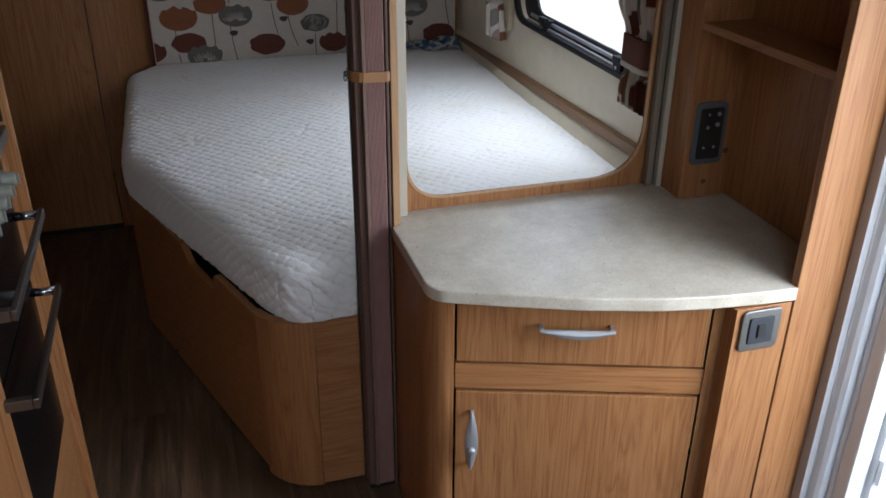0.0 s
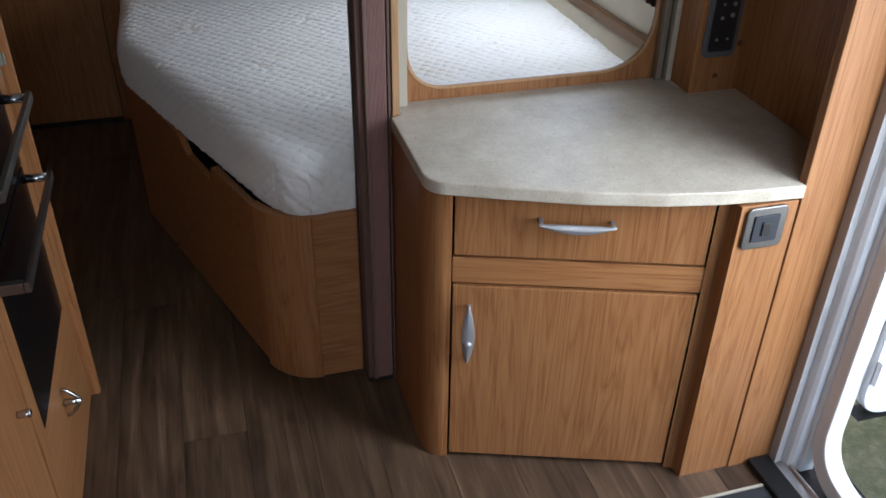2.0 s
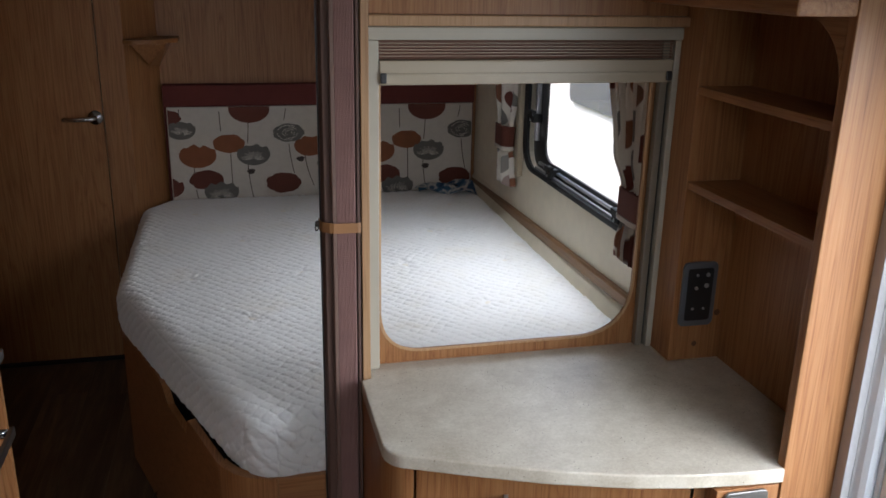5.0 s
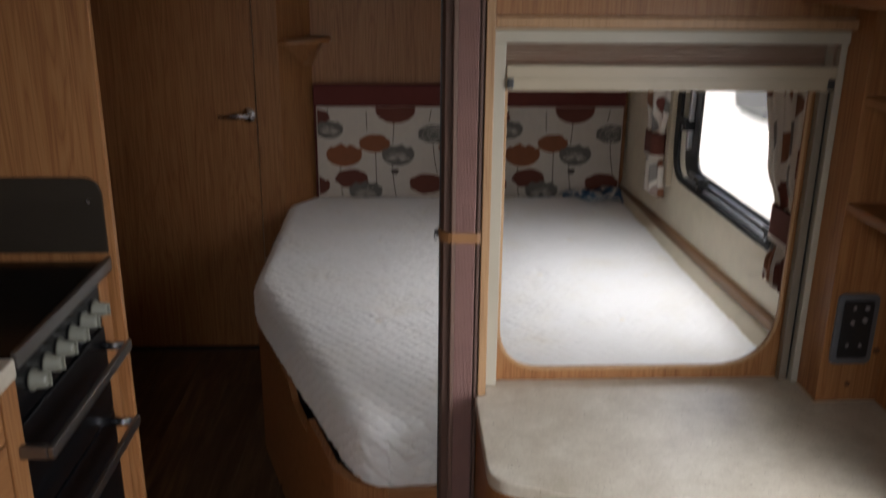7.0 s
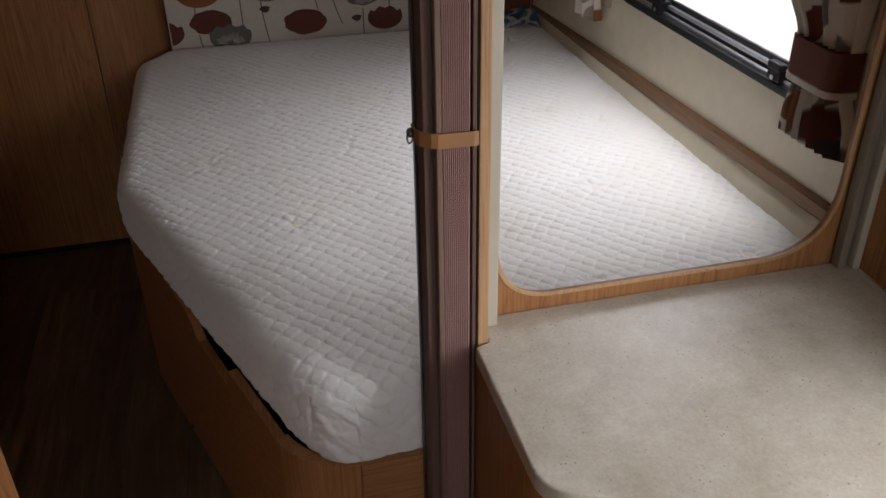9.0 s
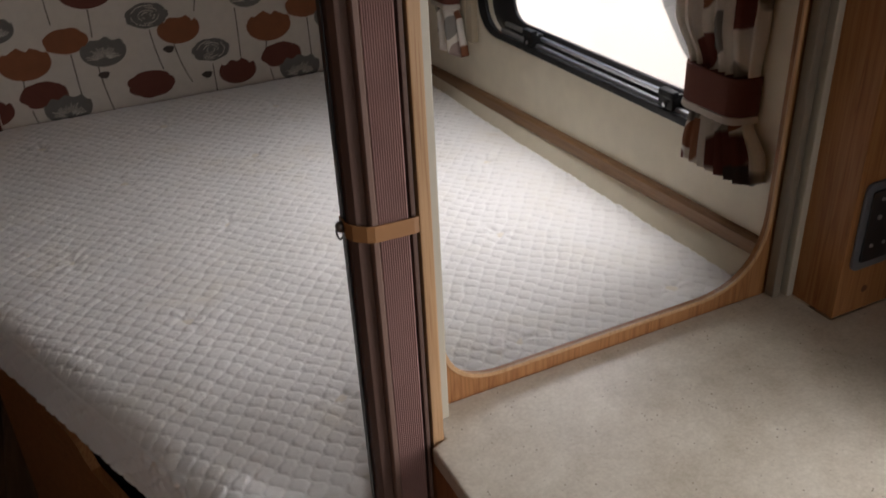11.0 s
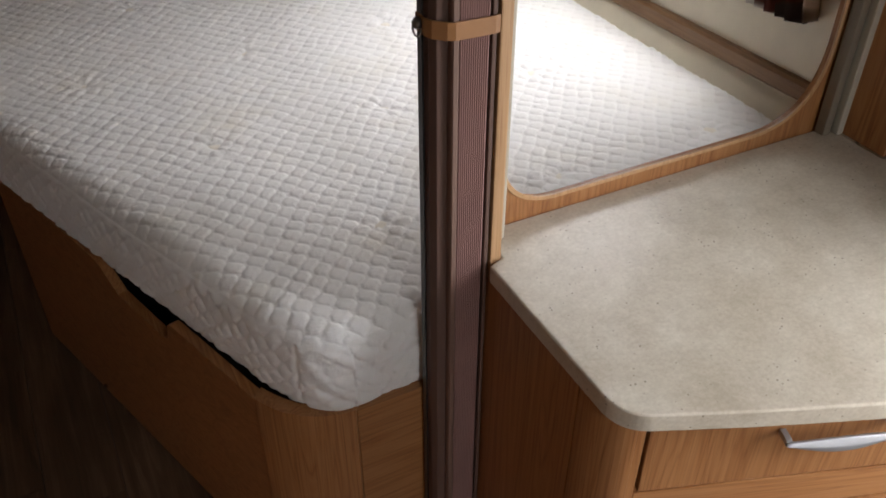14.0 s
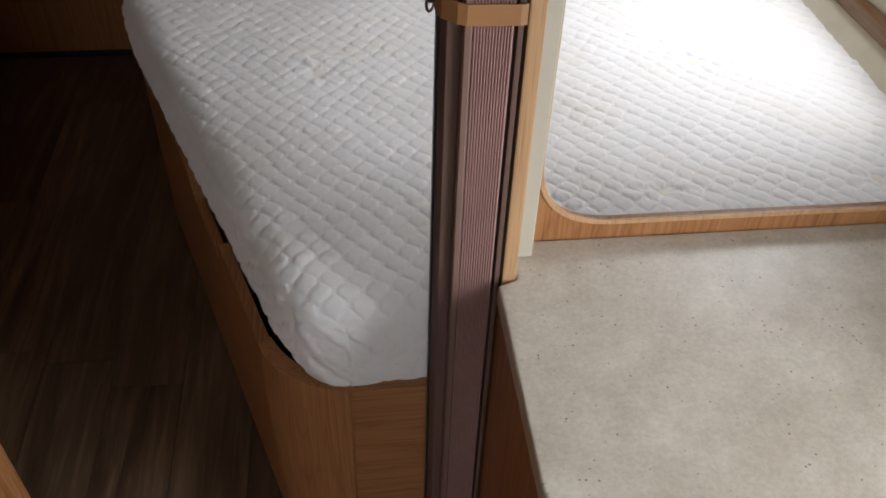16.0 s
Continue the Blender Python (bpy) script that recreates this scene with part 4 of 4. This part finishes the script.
def front(s, out, z):
    p = FA + fd * s + fn * out
    return (p.x, p.y, z)


def slab(bm, s0, s1, o0, o1, z0, z1):
    p = [FA + fd * s + fn * o for s, o in ((s0, o1), (s1, o1), (s1, o0), (s0, o0))]
    return prism(bm, [tuple(q) for q in p], z0, z1)


cornerpts = []
for i in range(11):
    t = i / 10
    p0, p1, p2 = Vector((0.5133, 1.30)), Vector((0.514, 1.248)), Vector((0.552, 1.2365))
    cornerpts.append(tuple((1 - t) ** 2 * p0 + 2 * t * (1 - t) * p1 + t * t * p2))
part("corner_post", prism(bmesh.new(), cornerpts + [(0.566, 1.25), (0.525, 1.31)], 0.0, 0.689), WOOD_Z, dres, "rounded cherry corner post", 0.0008)
part("side_panel", boxed(0.5133, 0.5265, 1.302, 1.568, 0.0, 0.689), WOOD_Z, dres, "cherry side panel", 0.0008)
# black fill paints the shade seen through the drawer and door gaps
part("inner_carcass", slab(bmesh.new(), 0.016, FL - 0.004, -0.20, -0.022, 0.002, 0.688), RUBBER_AND_SHADE, dres, "black block standing in for the shade in the door gaps")
part("left_stile", slab(bmesh.new(), 0.0, 0.0098, -0.018, -0.0005, 0.0, 0.689), WOOD_Z, dres, bevel=0.0006)
part("middle_rail", slab(bmesh.new(), 0.012, FL - 0.006, -0.020, -0.003, 0.4805, 0.5385), WOOD_FRONT, dres, "horizontal-grain rail below the drawer", 0.001)
part("top_rail", slab(bmesh.new(), 0.012, FL - 0.006, -0.020, -0.004, 0.681, 0.6925), WOOD_FRONT, dres)
part("right_stile", prism(bmesh.new(), [(1.0180, 1.0745), (1.0375, 1.0680), (1.0405, 1.0440), (1.052, 1.06), (1.034, 1.088)], 0.0, 0.689), WOOD_Z, dres, bevel=0.0008)
drawer = part("drawer", slab(bmesh.new(), 0.0145, 0.4890, -0.018, 0.0, 0.5460, 0.6785), WOOD_Z, dres, "cherry drawer front", 0.0015)


def blade(upper, lower, n=16):
    """A curved blade handle between two outlines of (s, out, z), thin at both ends."""
    bm, rings = bmesh.new(), []
    for i in range(n + 1):
        t = i / n
        (s0, o0, z0), (s1, o1, z1) = upper(t), lower(t)
        ring = [(s0, o0 - 0.004, z0), (s0, o0, z0), ((s0 + s1) / 2, (o0 + o1) / 2 + 0.003, (z0 + z1) / 2), (s1, o1, z1), (s1, o1 - 0.004, z1)]
        rings.append([bm.verts.new(front(*q)) for q in ring])
    for a, b in zip(rings, rings[1:]):
        for q in range(5):
            bm.faces.new((a[q], a[(q + 1) % 5], b[(q + 1) % 5], b[q]))
    bm.faces.new(rings[0][::-1]), bm.faces.new(rings[-1])
    return bm


def hump(t):
    return math.sin(math.pi * t)


grip = part("handle", blade(lambda t: (0.170 + 0.142 * t, 0.022, 0.634 + 0.001 * hump(t)), lambda t: (0.170 + 0.142 * t, 0.021 + 0.006 * hump(t), 0.629 - 0.011 * hump(t))), SATIN, drawer, "satin silver crescent handle", 0.0012, True)
for q in (0.174, 0.306):
    part("foot", slab(bmesh.new(), q - 0.004, q + 0.004, 0.0005, 0.019, 0.630, 0.637), SATIN, grip, bevel=0.001)
ddoor = part("cabinet_door", slab(bmesh.new(), 0.0140, 0.4895, -0.018, 0.0, 0.014, 0.4735), WOOD_Z, dres, "cupboard door with upright grain", 0.0018)
lever = part("handle", blade(lambda t: (0.047 - 0.002 - 0.011 * hump(t), 0.016 + 0.008 * hump(t), 0.290 + 0.146 * t), lambda t: (0.047 + 0.002 + 0.012 * hump(t), 0.016 + 0.006 * hump(t), 0.290 + 0.146 * t)), SATIN, ddoor, "satin silver upright leaf-shaped handle", 0.0012, True)
for q in (0.298, 0.426):
    part("foot", slab(bmesh.new(), 0.043, 0.051, 0.0005, 0.015, q - 0.004, q + 0.004), SATIN, lever, bevel=0.001)
part("release_button", tube(bmesh.new(), [front(0.047, 0.022, 0.346), front(0.047, 0.029, 0.346), front(0.047, 0.032, 0.346)], [0.0095, 0.009, 0.006], 16), SATIN, lever, "round release button", smooth=True)
part("end_stile", boxed(1.041, 1.159, 1.040, 1.058, 0.0, 0.689), WOOD_Z, dres, "cherry end stile carrying a switch", 0.001)

ct = [(0.5295, 1.5695), (0.5295, 1.5085), (0.5075, 1.5005), (0.508, 1.221), (0.64, 1.163), (0.77, 1.110), (0.90, 1.070), (1.0, 1.050), (1.09, 1.040), (1.163, 1.0350), (1.163, 1.0575), (1.2885, 1.0575), (1.2885, 1.4605), (1.162, 1.4605), (1.162, 1.5695)]
ct = fillet(ct, [0, 0, 0, 0.05, 0.3, 0.3, 0.3, 0.2, 0.2, 0, 0, 0, 0, 0, 0], 8)
solid("worktop", prism(bmesh.new(), ct, 0.693, 0.720), WORKTOP, "beige stone-effect laminate worktop with bowed front edge", "worktop", bevel=0.004, at=(0.8, 1.3, 0.69), seg=3)

# light switch on the stile
sw = thing("light_switch", (1.104, 1.04, 0.63), "square silver switch plate with dark grey rocker", "switch")
part("plate", prism(bmesh.new(), fillet(rect(1.052, 1.136, 0.599, 0.686), 0.012), 1.0335, 1.0395, "y"), STEEL, sw, "silver surround", 0.002)
part("insert", prism(bmesh.new(), fillet(rect(1.068, 1.120, 0.615, 0.670), 0.004), 1.0305, 1.0334, "y"), speckled("slate_grey_plastic", (0.014, 0.017, 0.024), (0.02, 0.023, 0.031), 90, 0.55, 0.02, 0.3), sw, "dark grey insert", 0.001)
part("rocker", prism(bmesh.new(), fillet(rect(1.085, 1.103, 0.628, 0.657), 0.003), 1.0275, 1.0304, "y"), BLACK, sw, "dark rocker", 0.001)

# ---- shelf tower ----
tow = thing("shelf_tower", (1.23, 1.25, 0), "cherry wood shelf tower with open rounded niche beside the doorway", "shelf unit")
part("end_board", boxed(1.1605, 1.2895, 1.0365, 1.0565, 0.0, TOP), WOOD_Z, tow, "cherry end board", 0.002)
part("back_board", boxed(1.1635, 1.2885, 1.4615, 1.5695, 0.721, TOP), WOOD_Z, tow, "cherry back board", 0.001)
part("wall_lining", boxed(1.2815, 1.2889, 1.0575, 1.461, 0.7205, TOP), WOOD_Z, tow, "cherry wall lining")
pts = [(1.0575, 1.34)] + [(1.0575 + 0.11 * (1 - math.cos(radians(a))), 1.352 + 0.105 * math.sin(radians(a))) for a in range(0, 91, 10)] + [(1.4605, 1.457), (1.4605, TOP), (1.0575, TOP)]
part("header", prism(bmesh.new(), pts, 1.1615, 1.180, "x"), WOOD_Y, tow, "rounded niche header", 0.0015)
for z in (1.101, 1.290):
    part("shelf", boxed(1.166, 1.281, 1.0570, 1.461, z, z + 0.016), WOOD_Y, tow, bevel=0.0012)
for kx, kz, kr in ((1.268, 0.826, 0.007), (1.222, 0.757, 0.006)):
    part("knot", tube(bmesh.new(), [(kx, 1.4613, kz), (kx, 1.4609, kz)], kr, 14), PRINT_KNOT, tow, "dark wood knot")
cp = thing("control_panel", (1.217, 1.46, 0.87), "black control panel with buttons in a grey surround", "control panel")
part("surround", prism(bmesh.new(), fillet(rect(1.176, 1.256, 0.801, 0.944), 0.014), 1.4555, 1.461, "y"), speckled("dark_grey_plastic", (0.09, 0.095, 0.105), (0.11, 0.115, 0.125), 90, 0.35, 0.02, 0.3), cp, "dark grey surround", 0.002)
part("face", prism(bmesh.new(), fillet(rect(1.187, 1.245, 0.815, 0.931), 0.006), 1.4525, 1.4554, "y"), BLACK, cp, bevel=0.001)
for x, z, r in ((1.203, 0.842, 0.003), (1.228, 0.842, 0.003), (1.207, 0.888, 0.004), (1.230, 0.893, 0.005), (1.231, 0.917, 0.0045), (1.207, 0.917, 0.003)):
    part("button", tube(bmesh.new(), [(x, 1.4526, z), (x, 1.4505, z)], r, 10), SATIN, cp)

# overhead locker above the shelf tower
ol = thing("overhead_locker", (1.17, 1.30, 1.455), "cherry wood overhead locker above the shelf tower with taupe light rail", "locker")
part("bottom_rail", boxed(1.060, 1.1605, 1.0370, 1.5255, 1.4600, 1.4850), WOOD_Y, ol, "cherry bottom rail", 0.005)
part("light_rail", boxed(1.066, 1.1600, 1.0370, 1.5255, 1.4855, 1.5150), PLASTIC_CREAM, ol, "taupe light rail", 0.003)
part("flap", boxed(1.060, 1.1605, 1.0370, 1.5255, 1.5155, TOP - 0.002), WOOD_Y, ol, bevel=0.004)

# ---- entrance doorway ----
dw = thing("door_2", (WR, 0.67, 0), "open entrance doorway with satin aluminium frame", "door", kind="structure")
part("frame_post", boxed(1.262, 1.2790, 1.0125, 1.0355, 0.004, 1.86), POST_GREY, dw, "flat grey aluminium frame post", 0.0015)
part("frame_bead", tube(bmesh.new(), [(1.2805, 1.012, 0.012), (1.2805, 1.012, 1.84)], 0.0025, 8), WHITE_GRP, dw, "thin white bead", smooth=True)
bm = prism(bmesh.new(), [(1.2825, 1.0200), (1.2800, 1.0090), (1.2815, 0.997), (1.287, 0.988), (1.296, 0.985), (1.306, 0.986), (1.306, 1.0200)], 0.012, 1.84)
part("frame_channel", bm, FRAME, dw, "rounded silver channel", 0.001, False)
part("reveal", boxed(1.300, 1.335, 0.9735, 0.9840, 0.01, 1.84), FRAME, dw, "grey reveal", 0.003)
oo, oi = fillet(rect(0.32, 0.973, 0.018, 1.86), 0.12, 12), fillet(rect(0.36, 0.938, 0.062, 1.82), 0.095, 12)
part("outer_surround", holed(bmesh.new(), oo, [oi], 1.302, 1.345, "x"), WHITE_GRP, dw, "white rounded inner surround", 0.006)
part("sill", boxed(1.258, 1.284, 0.33, 1.010, 0.0, 0.014), ALU, dw, "aluminium sill strip", 0.003)
part("sill_bead", boxed(1.2842, 1.2885, 0.33, 1.004, 0.0, 0.022), ALU, dw, bevel=0.001)
part("sill_groove", boxed(1.2887, 1.40, 0.33, 0.985, -0.03, 0.006), RUBBER_AND_SHADE, dw, "black sill groove", 0.002)
part("sill_rubber", boxed(1.205, 1.2575, 0.33, 1.034, 0.0, 0.020), RUBBER_AND_SHADE, dw, "black rubber sill cover", 0.006)
leaf = part("door_leaf", prism(bmesh.new(), fillet(rect(1.348, 1.96, 0.205, 1.82), 0.07, 8), 0.925, 0.960, "y"), WHITE_GRP, dw, "white door leaf folded open to the outside", 0.008)
part("leaf_seal", prism(bmesh.new(), fillet(rect(1.352, 1.95, 0.198, 0.204), 0.002, 2), 0.923, 0.962, "y"), RUBBER_AND_SHADE, leaf, "black seal along the leaf")
for z in (0.30, 0.52, 1.1):
    part("hinge", boxed(1.350, 1.372, 0.913, 0.9245, z, z + 0.06), WHITE_GRP, leaf, "white hinge", 0.002)
mt = thing("door_mat", (1.0, 0.66, 0), "charcoal ribbed door mat with pale edge inside the doorway", "mat")
part("mat_surface", boxed(0.70, 1.204, 0.33, 0.962, 0.0, 0.007), MAT, mt, bevel=0.002)
part("edge_strip", boxed(0.70, 1.204, 0.9625, 0.969, 0.0, 0.009), PLASTIC_GREY, mt, "pale edge strip", 0.001)

# ---- kitchen ----
KX, KP = -0.218, 1.650
kp = solid("wall_kitchen_end", boxed(WL, -0.197, KP, KP + 0.018, 0.0, TOP), WOOD_Z, "tall cherry end panel of the kitchen", "wall", "structure", 0.002)
splash = thing("splash_guard", (-0.5, KP, 0.97), "smoked glass splash guard on the kitchen end panel", "splash guard")
part("glass_panel", prism(bmesh.new(), fillet(rect(-0.80, -0.209, 0.970, 1.122), [0, 0, 0.035, 0.035]), KP - 0.008, KP - 0.001, "y"), SMOKED, splash, bevel=0.0012)
part("fixing", tube(bmesh.new(), [(-0.235, KP - 0.008, 1.075), (-0.235, KP - 0.011, 1.075)], 0.004, 10), CHROME, splash)
YN, YO = 1.205, 1.590
ck = thing("cooker", (-0.5, 1.4, 0.3), "black built-in cooker with ivory knobs, grill and oven doors", "cooker")
part("body", boxed(-0.82, KX - 0.014, YN, YO, 0.305, 0.935), ENAMEL, ck, bevel=0.002)
hob = part("hob", boxed(-0.82, KX + 0.002, YN - 0.004, KP - 0.009, 0.9355, 0.955), ENAMEL, ck, "black enamel hob", 0.004)
part("front_trim", boxed(KX + 0.0025, KX + 0.012, YN - 0.004, KP - 0.002, 0.935, 0.962), STEEL, hob, "brushed steel front trim", 0.003)
for x, y, r in ((-0.40, 1.31, 0.05), (-0.40, 1.51, 0.038), (-0.64, 1.31, 0.038), (-0.64, 1.51, 0.05)):
    bn = part("burner", tube(bmesh.new(), [(x, y, 0.9555), (x, y, 0.962)], r, 24), ENAMEL, hob)
part("control_fascia", boxed(KX - 0.0135, KX, YN, YO, 0.842, 0.9345), ENAMEL, ck, bevel=0.002)
for i in range(6):
    y = 1.262 + 0.058 * i
    bm = tube(bmesh.new(), [(KX + 0.001, y, 0.888), (KX + 0.005, y, 0.888), (KX + 0.008, y, 0.888), (KX + 0.024, y, 0.888), (KX + 0.027, y, 0.888)], [0.018, 0.018, 0.0145, 0.013, 0.0105], 18)
    kb = part("knob", bm, KNOB, ck, "ivory control knob", smooth=True)
    part("grip", boxed(KX + 0.0265, KX + 0.032, y - 0.0025, y + 0.0025, 0.877, 0.899), KNOB, kb, bevel=0.001)


def oven_door(name, z0, z1, hz, label):
    dr = part(name, boxed(KX - 0.0135, KX + 0.003, YN, YO, z0, z1), ENAMEL, ck, label, 0.003)
    bx = KX + 0.052
    part("handle_bar", boxed(bx - 0.005, bx + 0.005, YN - 0.028, YO - 0.012, hz - 0.011, hz + 0.009), STEEL, dr, "long dark steel handle bar", 0.003)
    part("handle_post", boxed(KX + 0.004, bx - 0.0055, YN - 0.028, YN - 0.014, hz - 0.011, hz + 0.009), STEEL, dr, "brushed steel end block of the handle", 0.002)
    part("handle_post", tube(bmesh.new(), [(KX + 0.002, YO - 0.024, hz), (bx - 0.0055, YO - 0.024, hz)], 0.009, 14), CHROME, dr, "chrome handle post", smooth=True)
    return dr


oven_door("grill_door", 0.662, 0.838, 0.806, "black glass grill door")
oven_door("oven_door", 0.308, 0.657, 0.640, "black glass oven door")
low = thing("cooker_locker", (-0.5, 1.4, 0), "cherry wood locker below the cooker with twist catch", "locker")
part("locker_front", boxed(-0.80, KX, YN, KP - 0.002, 0.004, 0.3045), WOOD_Y, low, bevel=0.002)
part("filler_stile", boxed(-0.80, KX + 0.002, YO + 0.002, KP - 0.009, 0.3055, 0.9345), WOOD_Z, low, "cherry filler stile beside the cooker", 0.002)
tw = part("twist_catch", tube(bmesh.new(), [(KX, 1.385, 0.215), (KX + 0.036, 1.385, 0.215)], 0.007, 14), CHROME, low, "chrome twist catch", smooth=True)
part("catch_bow", tube(bmesh.new(), [(KX + 0.004 + 0.027 * math.sin(math.pi * i / 10), 1.385, 0.215 - 0.036 + 0.072 * i / 10) for i in range(11)], 0.004, 8, 1.0, (0, 1, 0)), CHROME, tw, smooth=True)
un = thing("kitchen_unit", (-0.5, 0.75, 0), "cherry wood kitchen unit with drawer and cupboard", "kitchen unit")
part("carcass", boxed(-0.84, KX - 0.02, 0.10, YN - 0.002, 0.0, 0.923), WOOD_Z, un)
part("end_stile", boxed(KX - 0.0195, KX + 0.004, YN - 0.052, YN - 0.002, 0.004, 0.923), WOOD_Z, un, "cherry stile", 0.002)
dw2 = part("drawer", boxed(KX - 0.0195, KX + 0.002, 0.70, YN - 0.055, 0.73, 0.838), WOOD_Y, un, bevel=0.003)
part("handle", tube(bmesh.new(), [(KX + 0.002 + 0.024 * math.sin(math.pi * i / 10) ** 0.6, 0.9 + 0.013 * i, 0.79) for i in range(11)], 0.007, 10), SATIN, dw2, smooth=True)
part("drawer", boxed(KX - 0.0195, KX + 0.002, 0.70, YN - 0.055, 0.842, 0.918), WOOD_Y, un, bevel=0.003)
dr2 = part("cabinet_door", boxed(KX - 0.0195, KX + 0.002, 0.70, YN - 0.055, 0.02, 0.725), WOOD_Z, un, bevel=0.003)
part("release_knob", tube(bmesh.new(), [(KX + 0.002, 1.09, 0.455), (KX + 0.020, 1.09, 0.455), (KX + 0.024, 1.09, 0.455)], [0.006, 0.008, 0.006], 14), CHROME, dr2, "chrome release knob", smooth=True)
part("panel", boxed(KX - 0.0195, KX, 0.10, 0.696, 0.02, 0.918), WOOD_Z, un, bevel=0.003)
solid("worktop", boxed(-0.858, KX + 0.010, 0.08, YN - 0.006, 0.9235, 0.955), WORKTOP, "pale laminate kitchen worktop beside the cooker", "worktop", bevel=0.004, at=(-0.5, 0.7, 0.923))

# ---- outside ----
bm = bmesh.new()
v = [bm.verts.new(p) for p in ((-400, -400, -0.47), (400, -400, -0.47), (400, 400, -0.47), (-400, 400, -0.47))]
bm.faces.new(v)
solid("ground", bm, GRASS, "rough grass pitch outside the caravan", "ground", "structure")
nb = thing("neighbouring_caravan", (3.7, 4.6, -0.47), "white neighbouring caravan with grey and red side stripes", "caravan")
part("body", prism(bmesh.new(), fillet([(1.2, -0.12), (7.6, -0.12), (7.9, 1.0), (7.3, 2.05), (1.5, 2.05), (1.0, 1.0)], [0.1, 0.15, 0.3, 0.4, 0.4, 0.3]), 2.60, 4.7, "x"), WHITE_GRP, nb, bevel=0.03)
part("grey_stripe", prism(bmesh.new(), [(3.36, 0.30), (3.50, 0.42), (3.62, 0.55), (3.81, 0.83), (4.1, 1.3), (3.95, 1.3), (3.70, 0.86), (3.56, 0.62), (3.46, 0.50), (3.33, 0.36)], 2.593, 2.5985, "x"), DECAL_GREY, nb, "grey side stripe")
part("red_stripe", prism(bmesh.new(), [(3.455, 0.535), (3.555, 0.655), (3.68, 0.86), (3.90, 1.25), (3.1, 1.25), (3.25, 0.60)], 2.592, 2.597, "x"), DECAL_RED, nb, "red side stripe")
part("side_window", prism(bmesh.new(), fillet(rect(4.55, 5.62, 0.64, 1.25), 0.08), 2.57, 2.597, "x"), TINT, nb, "tinted side window", 0.01)
for y in (4.0, 4.75):
    w = part("wheel", tube(bmesh.new(), [(2.66, y, -0.17), (2.86, y, -0.17)], 0.30, 28), RUBBER_AND_SHADE, nb)
    part("rim", tube(bmesh.new(), [(2.645, y, -0.17), (2.659, y, -0.17)], 0.19, 20), ALU, w)

# ---- floor planks ----
PW, PL = 0.142, 0.92
me = bpy.data.meshes.new("plank")
bm = boxed(0.0006, PW - 0.0006, 0.0006, PL - 0.0006, -0.0058, 0.0)
bm.to_mesh(me)
bm.free()
me.materials.append(PLANK)
shift = random.Random(11)
nx = int((WR - WL) / PW) + 1
for i in range(nx - 1):
    y = YF - shift.uniform(0, PL)
    while y < YB - 0.05:
        if y + PL > -0.8 and y < 3.4:
            ob = new("plank", me)
            ob.parent = floor
            ob.location = (WL + i * PW, y, 0)
        y += PL
